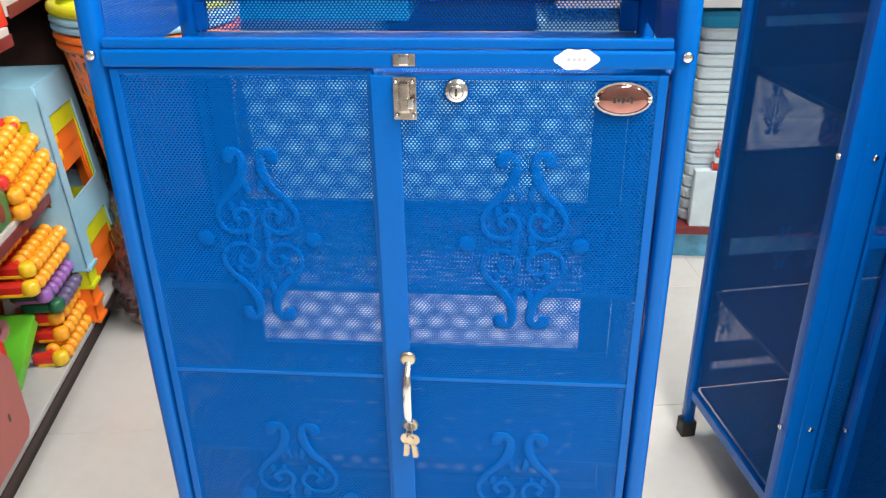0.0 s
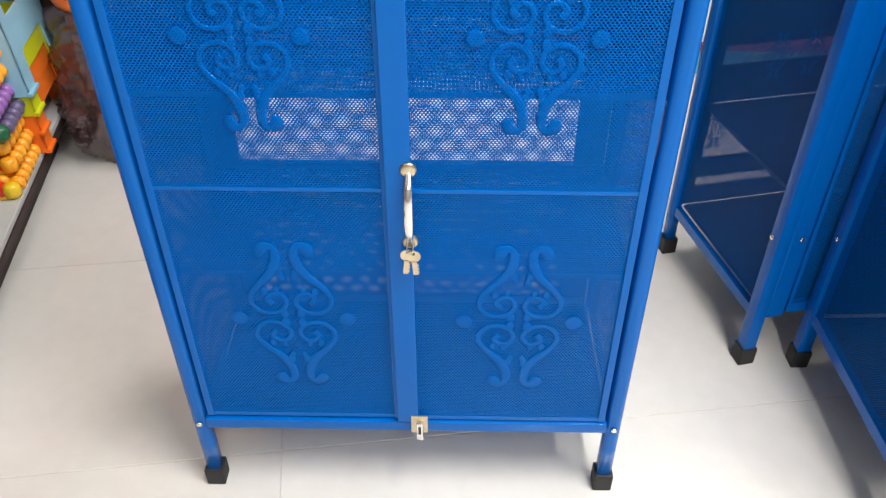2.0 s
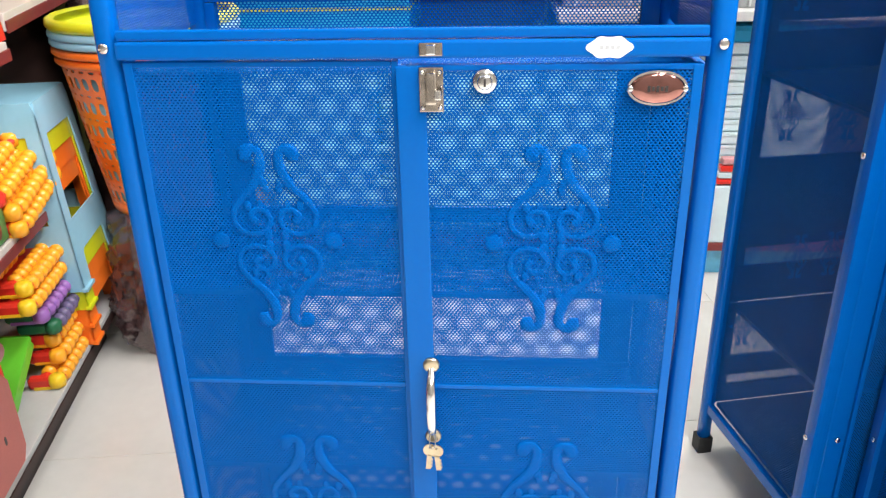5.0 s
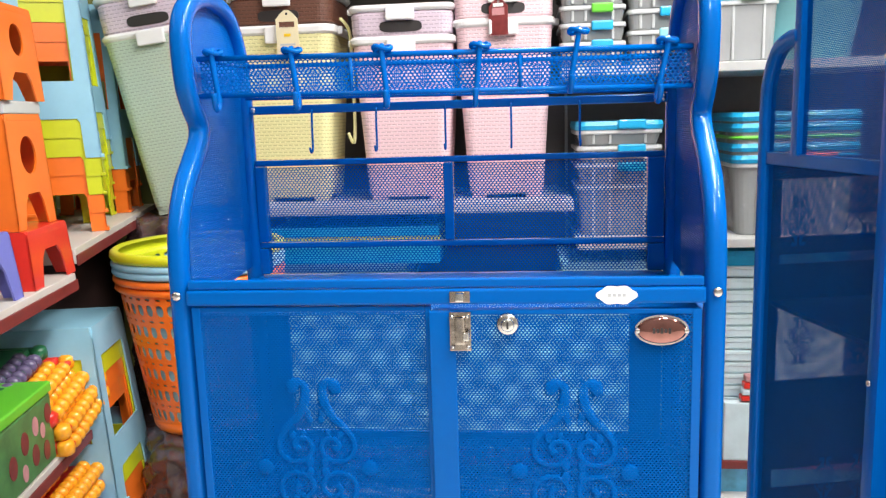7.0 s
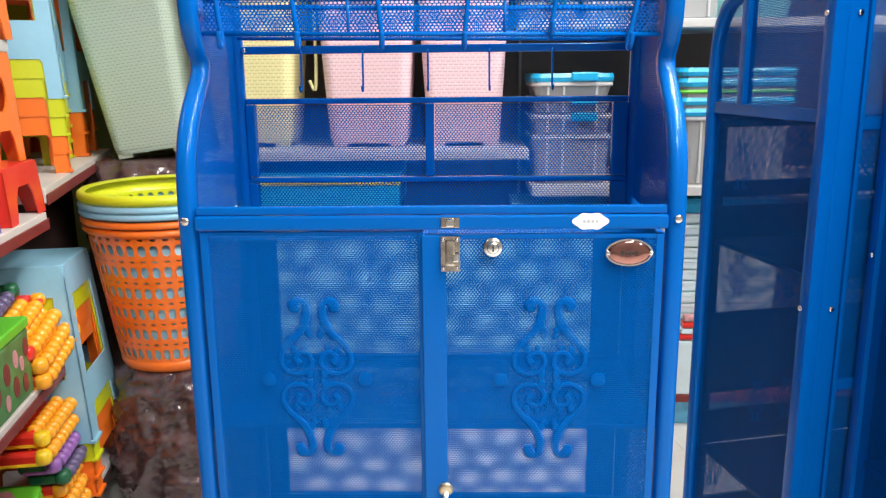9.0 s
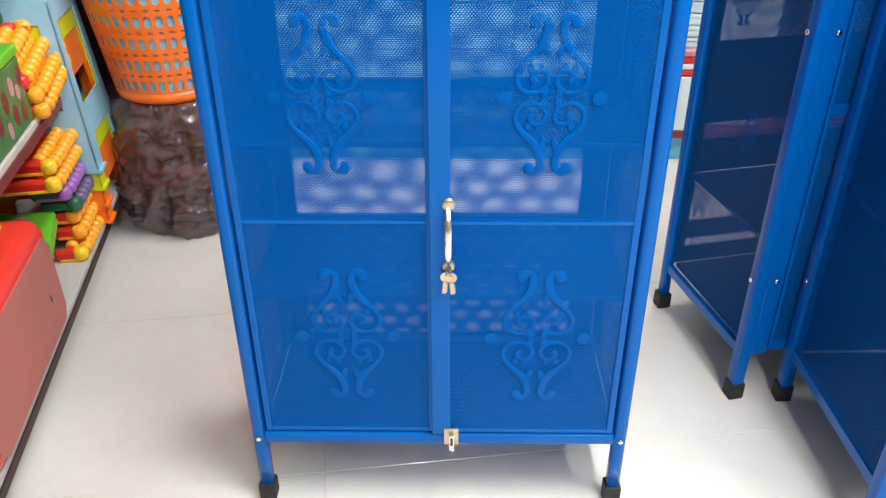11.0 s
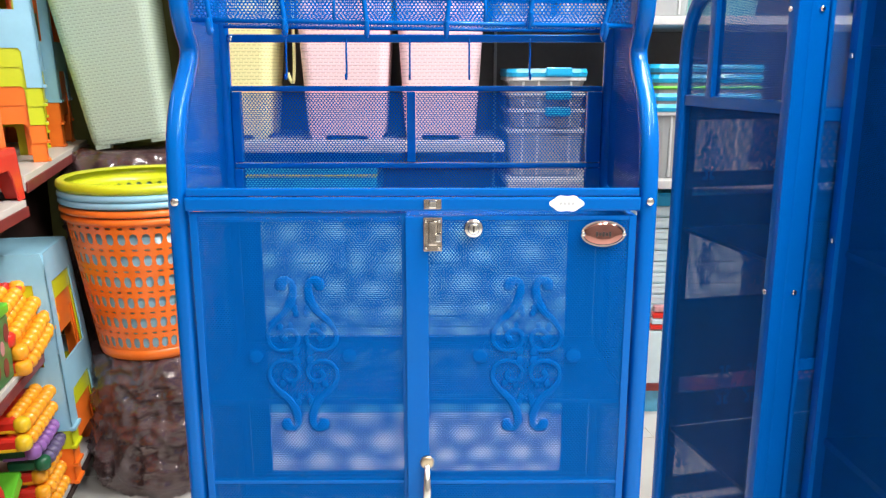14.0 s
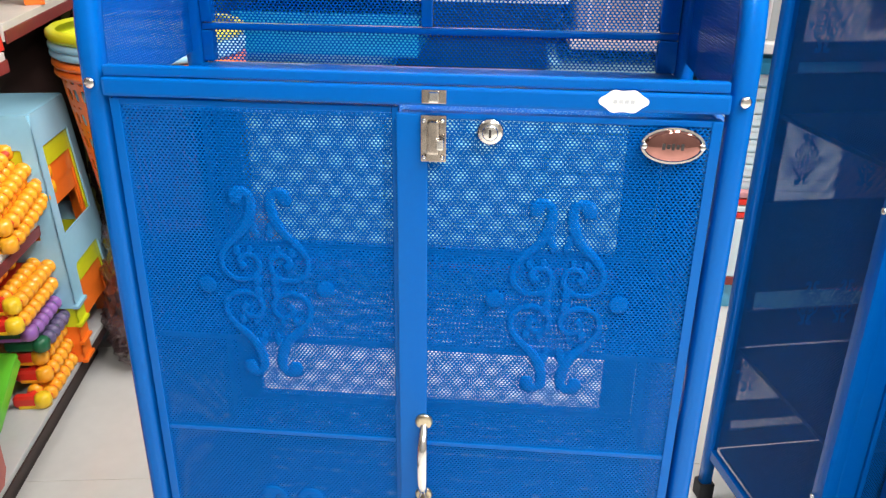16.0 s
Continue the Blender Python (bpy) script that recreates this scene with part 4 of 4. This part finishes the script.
def bucket_stack():
    b = thing("bucket_stack", pose(0.905, 1.655, 1.277), "nested aqua buckets with lime rimmed basins on top", "bucket")
    part("bucket", lathe([(0.135, 0), (0.142, 0.01), (0.172, 0.18), (0.176, 0.182), (0.176, 0.168)], 40), AQUA, b, smooth=True)
    for z, r in ((0.185, 0.198), (0.212, 0.203)):
        part("rim", lathe([(r - 0.02, z), (r, z + 0.004), (r + 0.003, z + 0.016), (r - 0.004, z + 0.024), (r - 0.02, z + 0.020)], 40), AQUA, b, smooth=True)
    for z, r in ((0.246, 0.190), (0.274, 0.194), (0.302, 0.198)):
        part("basin_rim", lathe([(r - 0.03, z - 0.004), (r, z), (r + 0.003, z + 0.014), (r - 0.005, z + 0.026), (r - 0.03, z + 0.018)], 40), LIME, b, "lime plastic basin rim", smooth=True)


bucket_stack()


# ---- goods on the low shelves of the rear unit ----
def tray_pile(cx, cy, z0, w, d, count, pitch, m, lid, label):
    p = thing("tray_pile", pose(cx, cy, z0), label, "tray pile", "piles of trays")
    proto = loft([(w * 0.97, d * 0.97, 0.0), (w, d, 0.006), (w, d, pitch * 0.62), (w * 1.015, d * 1.015, pitch * 0.68), (w * 1.015, d * 1.015, pitch * 0.93)], 0.12, 3)
    me = part("tray", proto, m, p).data
    for k in range(1, count):
        shared("tray", me, p, pose(random.uniform(-0.004, 0.004), random.uniform(-0.003, 0.003), k * pitch))
    if lid:
        part("top_lid", loft([(w * 1.02, d * 1.02, count * pitch), (w * 1.03, d * 1.03, count * pitch + 0.03), (w, d, count * pitch + 0.042)], 0.15, 4), lid, p)
    return p


tray_pile(0.84, 1.66, 0.1125, 0.185, 0.17, 16, 0.0365, PAPER, LID_BLUE, "pile of white ribbed plastic trays under a blue lid")
tray_pile(0.391, 1.66, 0.1125, 0.184, 0.16, 15, 0.04, PALE_AQUA, None, "pile of pale aqua plastic trays on the base shelf")
tray_pile(-0.030, 1.66, 0.1125, 0.235, 0.16, 14, 0.036, PALE_AQUA, None, "wide pile of pale aqua plastic trays on the base shelf")
tray_pile(-0.4705, 1.66, 0.1125, 0.205, 0.16, 17, 0.036, PALE_AQUA, None, "wide pile of pale aqua plastic trays on the base shelf")
pack = thing("red_packet", pose(0.735, 1.465, 0.1125), "flat red and white shrink-wrapped packets on the base shelf", "packet")
part("carton", box(-0.06, 0.08, -0.02, 0.012, 0, 0.18, 0.004), PAPER, pack)
for z0, z1, m in ((0.185, 0.200, RED), (0.203, 0.22, PAPER), (0.223, 0.240, RED), (0.244, 0.262, ROSE)):
    part("packet", box(-0.05 + z0 * 0.2, 0.08, -0.024 + z0 * 0.02, 0.012, z0, z1, 0.004), m, pack)
rails = thing("blue_tray_stack", pose(-0.41, 1.60, 0.7235), "bright blue trays with a lime edge under the shelf", "tray")
part("tray", box(-0.25, 0.255, -0.16, 0.16, 0.0, 0.073, 0.006), LID_BLUE, rails)
part("tray_rim", box(-0.252, 0.257, -0.166, 0.16, 0.0735, 0.0825, 0.002), LIME, rails)
part("tray_lid", box(-0.252, 0.257, -0.168, 0.16, 0.083, 0.112, 0.004), LID_BLUE, rails)


# ---- basket bins and wrapped bundles ----
def holed_wall(r_top, r_bot, z_top, z_bot, rows, cols, m, parent, name):
    """A conical wall with rings of eight-sided holes, each cell real geometry; rows: (height, hole's share across, and up)."""
    verts, faces = [], []

    def at(a, z):
        r = r_bot + (r_top - r_bot) * (z - z_bot) / (z_top - z_bot)
        return (r * math.cos(a), r * math.sin(a), z)

    da = 2 * math.pi / cols
    scale = (z_top - z_bot) / sum(q[0] for q in rows)
    low = z_bot
    for hh, fx, fz in rows:
        dz = hh * scale
        for j in range(cols):
            cz, ca = low + dz / 2, (j + 0.5) * da
            base = len(verts)
            sq = [(-1, -1), (0, -1), (1, -1), (1, 0), (1, 1), (0, 1), (-1, 1), (-1, 0)]
            for sx, sz in sq:
                verts.append(at(ca + sx * da / 2, cz + sz * dz / 2))
            for sx, sz in sq:
                q = 1.0 if sx == 0 or sz == 0 else 0.76
                verts.append(at(ca + sx * da / 2 * fx * q, cz + sz * dz / 2 * fz * q))
            for k in range(8):
                faces.append((base + k, base + (k + 1) % 8, base + 8 + (k + 1) % 8, base + 8 + k))
        low += dz
    me = bpy.data.meshes.new(name)
    me.from_pydata(verts, [], faces)
    bm = bmesh.new()
    bm.from_mesh(me)
    bmesh.ops.remove_doubles(bm, verts=bm.verts[:], dist=0.0002)
    ob = part(name, bm, m, parent)
    so = ob.modifiers.new("thickness", "SOLIDIFY")
    so.thickness = 0.003
    return ob


def basket_bins():
    b = thing("basket_bins", pose(-0.737, 1.085, 0.386) @ Matrix.Diagonal((0.92, 0.92, 1, 1)), "nested open plastic baskets, orange outside, blue and lime within", "laundry basket")
    holed_wall(0.218, 0.164, 0.365, 0.030, [(0.042, 0.70, 0.72), (0.014, 0.5, 0.42)] * 6, 42, ORANGE, b, "orange_wall")
    part("base_band", lathe([(0.142, 0.0), (0.158, 0.002), (0.162, 0.012), (0.164, 0.030), (0.160, 0.030), (0.142, 0.006)], 42, cap=False), ORANGE, b, smooth=True)
    part("blue_wall", lathe([(0.152, 0.01), (0.158, 0.03), (0.2125, 0.42), (0.2105, 0.42), (0.150, 0.012)], 42, cap=False), SKY, b, smooth=True)
    holed_wall(0.205, 0.152, 0.430, 0.02, [(0.014, 0.5, 0.42), (0.042, 0.66, 0.68)] * 7, 42, LIME, b, "lime_wall")
    part("lime_band", lathe([(0.205, 0.430), (0.211, 0.445), (0.214, 0.445), (0.208, 0.430)], 48, cap=False), LIME, b, smooth=True)
    for z, r, m in ((0.366, 0.226, ORANGE), (0.386, 0.229, ORANGE), (0.407, 0.230, SKY), (0.424, 0.231, SKY)):
        part("rim", lathe([(0.214, z), (r, z), (r + 0.004, z + 0.004), (r + 0.003, z + 0.012), (r - 0.002, z + 0.016), (0.214, z + 0.016)], 48, cap=False), m, b, smooth=True)
    part("top_rim", lathe([(0.211, 0.443), (0.230, 0.441), (0.236, 0.450), (0.234, 0.462), (0.224, 0.468), (0.211, 0.462)], 48, cap=False), LIME, b, "lime green rolled rim", smooth=True)
    return b


basket_bins()


def bundle(cx, cy, r, h, label, seed):
    """Goods in creased clear wrap: a round pile with folds and gathered ends."""
    b = thing("wrapped_bundle", pose(cx, cy, 0), label, "bundle", "plastic wrapped bundles")
    bm = bmesh.new()
    rings, sides, levels = [], 150, 60
    for i in range(levels + 1):
        z = h * i / levels
        e = 1 - 0.10 * math.exp(-z / 0.03) - 0.16 * math.exp(-(h - z) / 0.03)
        ring = []
        for s in range(sides):
            a = 2 * math.pi * s / sides
            p = Vector((math.cos(a) * 3.0, math.sin(a) * 3.0, z * 11 + seed))
            fold = noise.ridged_multi_fractal(p, 0.9, 2.1, 4, 1.0, 2.0, noise_basis="PERLIN_ORIGINAL") * 0.022
            fold += noise.ridged_multi_fractal(p * 2.6, 0.9, 2.1, 3, 1.0, 2.0, noise_basis="PERLIN_ORIGINAL") * 0.015
            lump = noise.noise(p * 0.6) * 0.02
            rr = r * e + fold - 0.024 + lump
            ring.append(bm.verts.new((rr * math.cos(a), rr * math.sin(a), z)))
        rings.append(ring)
    for r0, r1 in zip(rings, rings[1:]):
        for s in range(sides):
            bm.faces.new((r0[s], r0[(s + 1) % sides], r1[(s + 1) % sides], r1[s]))
    bm.faces.new(rings[0])
    bm.faces.new(rings[-1])
    part("film", bm, WRAP, b, "creased clear plastic film", smooth=True)
    core = bmesh.new()
    bmesh.ops.create_cone(core, segments=40, radius1=r * 0.86, radius2=r * 0.80, depth=h * 0.95, cap_ends=True)
    bmesh.ops.subdivide_edges(core, edges=[e for e in core.edges if abs(e.verts[0].co.z - e.verts[1].co.z) > 0.01], cuts=14)
    for v in core.verts:
        k = 1 + 0.07 * noise.noise(v.co * 9 + Vector((seed, 0, 0)))
        v.co = (v.co.x * k, v.co.y * k, v.co.z + h * 0.485)
    part("brown_goods", core, CONTENTS, b, "dark brown goods inside the film", smooth=True)
    return b


bundle(-0.728, 1.14, 0.205, 0.385, "dark brown goods bundled in creased clear plastic", 3)
bundle(-0.985, 1.62, 0.19, 0.873, "tall dark brown bundle in creased clear plastic", 8)


# ---- plastic stools ----
def stool_shell(a, b, h, window, notch, hole, m, parent, z_top, name="stool"):
    """Four leaning sides with a window, a leg notch or a round hole, and a rounded seat."""
    bm = bmesh.new()
    for k in range(4):
        rot = Matrix.Rotation(radians(90 * k), 4, "Z")

        def place(u, v, w, rot=rot):
            half = b + (a - b) * v / h
            return rot @ Vector((u * half, -(half - w), z_top - h + v))

        n0, n1, n2 = (notch[0] + 0.02, notch[0], notch[0] - 0.06) if window else (notch[0] + 0.06, notch[0] * 0.86, notch[0] * 0.55)
        v0 = 0.9 if window else 0.72
        outline = [(-1, 0), (-n0, 0), (-n1, notch[1] * v0), (-n2, notch[1]), (n2, notch[1]), (n1, notch[1] * v0), (n0, 0), (1, 0), (1, h * 0.94), (0.94, h), (-0.94, h), (-1, h * 0.94)]
        hl = None
        if window:
            u, w0, w1 = window
            hl = [(-u, w1), (-u, w0), (u, w0), (u, w1)]
        elif hole:
            hl = disc_points(0, hole[0], hole[1] / b, hole[1], 18, math.pi / 2)
        plate(outline, 0.004, place, hl, bm)
    bmesh.ops.remove_doubles(bm, verts=bm.verts[:], dist=0.0002)
    s = part(name, bm, m, parent)
    part("seat", loft([(a * 0.99, a * 0.99, z_top - 0.018), (a * 1.01, a * 1.01, z_top - 0.012), (a, a, z_top - 0.003), (a * 0.93, a * 0.93, z_top)], 0.16, 4), m, s)
    return s


def nested_stools(m, z0, z_top, a, b, h, colours, label, pane=0.70):
    """Stools dropped over one another; each lower one shows as a band below the next."""
    st = thing("stool_stack", m @ Matrix.Translation((0, 0, z0)), label, "stool", "stacks of nested stools")
    n = len(colours)
    gap = (z_top - z0 - h) / max(n - 1, 1)
    for k, c in enumerate(colours):
        s = 1 - 0.012 * k
        stool_shell(a * s, b * s, h, (pane, h * 0.37, h * 0.83), (0.60, h * 0.19), None, c, st, z_top - z0 - k * gap)
        flare = b * s
        for q in range(4):
            lip = part("foot_lip", box(-flare * 1.03, -flare * 0.62, -flare * 1.05, -flare * 0.96, z_top - z0 - k * gap - h, z_top - z0 - k * gap - h + 0.008, 0.001), c, st)
            lip.matrix_basis = Matrix.Rotation(radians(90 * q), 4, "Z")
    return st


nested_stools(pose(-1.010, 0.885, 0, 0, 0, 10.5), 0.131, 0.703, 0.105, 0.140, 0.43, [SKY, LIME, ORANGE, ORANGE], "nested step stools, blue over lime and orange, on the base shelf")
nested_stools(pose(-1.134, 1.152, 0, 0, 0, 30), 0.883, 1.60, 0.082, 0.105, 0.525, [SKY, LIME, LIME, ORANGE, ORANGE], "tall stack of blue, lime and orange plastic stools", 0.58)
nested_stools(pose(-1.248, 1.36, 0, 0, 0, 15.5), 0.883, 1.535, 0.090, 0.113, 0.42, [SKY, LIME, LIME, LIME, LIME, LIME], "stack of lime plastic stools under a blue one")
nested_stools(pose(-1.270, 1.595, 0, 0, 0, 15.5), 0.883, 1.52, 0.085, 0.105, 0.50, [SKY, ORANGE, ORANGE], "stack of orange plastic stools under a blue one")


def toy_stool(local, z, a, b, h, m, label, hole=True):
    st = thing("small_stool", G1 @ pose(local[0], local[1], z), label, "stool", "small stools on the shelf")
    stool_shell(a, b, h, None, (0.55, h * (0.30 if hole else 0.62)), (h * 0.64, h * 0.17) if hole else None, m, st, h, "shell")
    return st


toy_stool((-0.115, -0.085), 0.8325, 0.100, 0.108, 0.118, RED, "small red plastic stool with arched sides", False)
toy_stool((-0.125, -0.085), 0.9515, 0.086, 0.094, 0.232, ORANGE, "orange plastic stool with round holes, stacked on a red one")
slab = thing("packing_sheet", G1 @ pose(-0.125, -0.085, 1.184), "pale grey packing between two orange stools", "packing")
part("sheet", box(-0.088, 0.088, -0.088, 0.088, 0, 0.026, 0.004), SHELF_GREY, slab)
toy_stool((-0.125, -0.085), 1.2105, 0.088, 0.096, 0.190, ORANGE, "orange plastic stool with round holes on top of a stack")
toy_stool((-0.105, -0.335), 0.8325, 0.085, 0.095, 0.13, VIOLET, "small violet blue plastic stool", False)
toy_stool((-0.30, -0.12), 0.8325, 0.085, 0.095, 0.40, ORANGE, "tall orange plastic stool at the back of the shelf")


# ---- bead toys, boxes and case on the near shelving ----
def bead_mesh(m, r=0.0165, half=0.0108):
    bm = lathe([(r * 0.3, -half), (r * 0.66, -half * 0.86), (r * 0.92, -half * 0.45), (r, 0), (r * 0.92, half * 0.45), (r * 0.66, half * 0.86), (r * 0.3, half)], 16)
    bmesh.ops.rotate(bm, verts=bm.verts[:], cent=(0, 0, 0), matrix=Matrix.Rotation(radians(90), 3, "X"))
    me = bpy.data.meshes.new("bead")
    bmesh.ops.recalc_face_normals(bm, faces=bm.faces)
    bm.to_mesh(me)
    bm.free()
    me.materials.append(m)
    for f in me.polygons:
        f.use_smooth = True
    return me


BEADS = {m.name: bead_mesh(m) for m in (AMBER, SLATE, PURPLE)}


def bead_frame(lx, y0, y1, z, bead, frame_m, cap_m, label, rows=2, rise=0.0, deep=0.20):
    """A counting toy lying flat: a frame with rods of beads along its open edge."""
    t = thing("bead_frame", G1 @ pose(lx, y0, z, rise, 0, 0), label, "bead toy", "counting toys on the shelves")
    ln, half = y1 - y0, (deep + 0.01) / 2
    part("frame", box(-deep, -0.038, 0.004, ln - 0.004, 0.002, 0.026, 0.006), frame_m, t)
    for yy in (0.0, ln):
        part("end_bar", loft([(half - 0.003, 0.007, 0), (half, 0.010, 0.006), (half, 0.010, 0.020), (half - 0.005, 0.006, 0.026)], 0.8, 5), frame_m, t).matrix_basis = pose(-half - 0.012, yy, 0.002)
        cap = part("end_cap", lathe([(0.011, 0.0), (0.0165, 0.004), (0.018, 0.015), (0.0165, 0.027), (0.009, 0.032)], 18), cap_m, t, smooth=True)
        cap.matrix_basis = pose(-0.024, yy, 0)
    if cap_m is not frame_m:
        part("base_strip", box(-2 * half, -0.030, -0.011, 0.002, -0.0005, 0.007, 0.002), cap_m, t)
    n = max(3, int((ln - 0.026) / 0.0262))
    for r in range(rows):
        x, zz = -0.018 - 0.030 * r, 0.0160 + 0.005 * r
        part("rod", rod((x, 0, zz), (x, ln, zz), 0.0085), RED if bead is AMBER else frame_m, t)
        for k in range(n):
            shared("bead", BEADS[bead.name], t, pose(x, 0.026 + k * 0.0262 + random.uniform(-0.0006, 0.0006), zz))
    return t


for k, (lx, y0, y1, bm_, fm) in enumerate(((0.036, -0.180, 0.055, AMBER, RED), (0.030, -0.175, 0.062, AMBER, RED), (0.012, -0.190, 0.045, AMBER, RED), (-0.018, -0.190, 0.010, AMBER, RED))):
    bead_frame(lx, y0, y1, 0.4805 + k * 0.0335, bm_, fm, RED if k == 2 else AMBER, "red counting frame with amber beads, stacked on others", rise=9.0)
bead_frame(-0.060, -0.230, -0.03, 0.4805 + 4 * 0.0335, SLATE, DEEP_GREEN, DEEP_GREEN, "dark green counting frame with slate purple beads", rise=9.0)
for k, (lx, y0, y1, cap_) in enumerate(((0.040, -0.195, 0.050, YELLOW), (0.034, -0.150, 0.035, AMBER), (0.026, -0.135, 0.030, AMBER))):
    bead_frame(lx, y0, y1, 0.1305 + k * 0.035, AMBER, RED, cap_, "red counting frame with amber beads on the base shelf", deep=0.062)
bead_frame(0.040, -0.150, 0.060, 0.2390, SLATE, DEEP_GREEN, DEEP_GREEN, "green counting frame with slate purple beads", deep=0.075)
bead_frame(0.030, -0.170, 0.055, 0.2780, PURPLE, DEEP_GREEN, PURPLE, "green counting frame with mauve beads", deep=0.075)
bead_frame(0.032, -0.225, 0.005, 0.3250, AMBER, RED, YELLOW, "red counting frame with amber beads and yellow ends")
bead_frame(0.026, -0.205, 0.015, 0.3590, AMBER, RED, YELLOW, "red counting frame with amber beads and yellow ends")
bead_frame(-0.030, -0.225, -0.07, 0.3930, AMBER, RED, YELLOW, "small red counting frame with amber beads", deep=0.10)


def picture_box(lx0, lx1, y0, y1, z, h, label, face_top=False, spots=(), lean=None):
    """A green box with round blots on its printed face."""
    g = thing("picture_box", G1 @ (lean or pose(0, 0, z)), label, "box", "green printed boxes")
    part("carton", box(lx0, lx1, y0, y1, 0, h * 0.86, 0.008, seg=3), LEAF if not face_top else GREEN, g)
    part("carton_lid", box(lx0 - 0.003, lx1 + 0.003, y0 - 0.003, y1 + 0.003, h * 0.862, h, 0.006, seg=3), GREEN, g)
    for u, v, r, m in spots:
        if face_top:
            part("print_blot", plate(disc_points(u, v, r, r * 1.2, 16), 0.0008, lambda a, c, w: (a, c, h + 0.0010 - w)), m, g)
        else:
            part("print_blot", plate(disc_points(u, v, r * 0.8, r * 1.15, 16), 0.0008, lambda a, c, w: (lx1 + 0.0010 - w, a, c)), m, g)
    return g


picture_box(-0.22, -0.004, -0.50, -0.190, 0.4805, 0.165, "bright green box with maroon round prints", False,
            ((-0.215, 0.105, 0.018, MAROON), (-0.245, 0.080, 0.014, ROSE), (-0.235, 0.035, 0.018, MAROON), (-0.275, 0.10, 0.017, ROSE), (-0.285, 0.045, 0.019, MAROON), (-0.325, 0.085, 0.02, MAROON), (-0.335, 0.03, 0.015, ROSE), (-0.38, 0.06, 0.02, MAROON)))
picture_box(-0.24, 0.0, 0.0, 0.160, 0.1305, 0.034, "flat bright green box with a rose print, tipped against the toys", True,
            ((-0.070, 0.120, 0.028, ROSE), (-0.070, 0.120, 0.013, MAROON), (-0.055, 0.055, 0.018, STICKER), (-0.14, 0.11, 0.028, LEAF), (-0.13, 0.045, 0.026, MAROON)), pose(-0.030, -0.300, 0.1345, 34, 0, -4))


def red_case():
    c = thing("red_case", G1 @ pose(0.0, 0, 0.131), "rounded red plastic case with a dull pale red end panel", "case")
    y0, y1, x0, x1, h = -0.92, -0.430, -0.28, 0.044, 0.245
    bm = box(x0, x1, y0, y1, 0, h, 0.045, seg=5)
    part("shell", bm, RED, c, smooth=True)
    part("side_panel", plate([(u, v) for u, v in ((y0 + 0.05, 0.022), (y1 - 0.045, 0.022), (y1 - 0.026, 0.045), (y1 - 0.026, h - 0.06), (y1 - 0.05, h - 0.03), (y0 + 0.05, h - 0.03), (y0 + 0.026, h - 0.06), (y0 + 0.026, 0.045))], 0.004, lambda u, v, w: (x1 + 0.0035 - w, u, v)), PALE_RED, c, "dull pale red stippled panel")
    # Dark disc on the panel, coloured as shade in a keyhole.
    part("keyhole_shade", plate(disc_points(y1 - 0.09, 0.10, 0.004, 0.009, 12), 0.001, lambda u, v, w: (x1 + 0.0042 - w, u, v)), INK_AND_SLOT_SHADE, c)
    part("lid_top", box(x0 + 0.05, x1 - 0.06, y0 + 0.06, y1 - 0.05, h - 0.002, h + 0.006, 0.003), LIME, c, "lime inset on the lid")
    return c


red_case()


# ---- floor tiles, laid at a slight angle ----
TILE_SIZE, TILE_LONG = 0.54, 1.08
tile_bm = box(-TILE_LONG / 2 + 0.0008, TILE_LONG / 2 - 0.0008, -TILE_SIZE / 2 + 0.001, TILE_SIZE / 2 - 0.001, -0.006, 0.0, 0.0008, seg=1)
first = part("tile", tile_bm, TILE, floor)
lay = pose(-0.213, 0.064, 0, 0, 0, 8.0)
first.matrix_basis = lay @ pose(TILE_LONG / 2, TILE_SIZE / 2, 0)
for i in range(-4, 4):
    for j in range(-6, 4):
        if (i, j) == (0, 0):
            continue
        at_ = lay @ pose((i + 0.5) * TILE_LONG, (j + 0.5) * TILE_SIZE, 0)
        if -2.9 < at_.translation.x < 2.9 and -3.1 < at_.translation.y < 2.2:
            shared("tile", first.data, floor, at_)
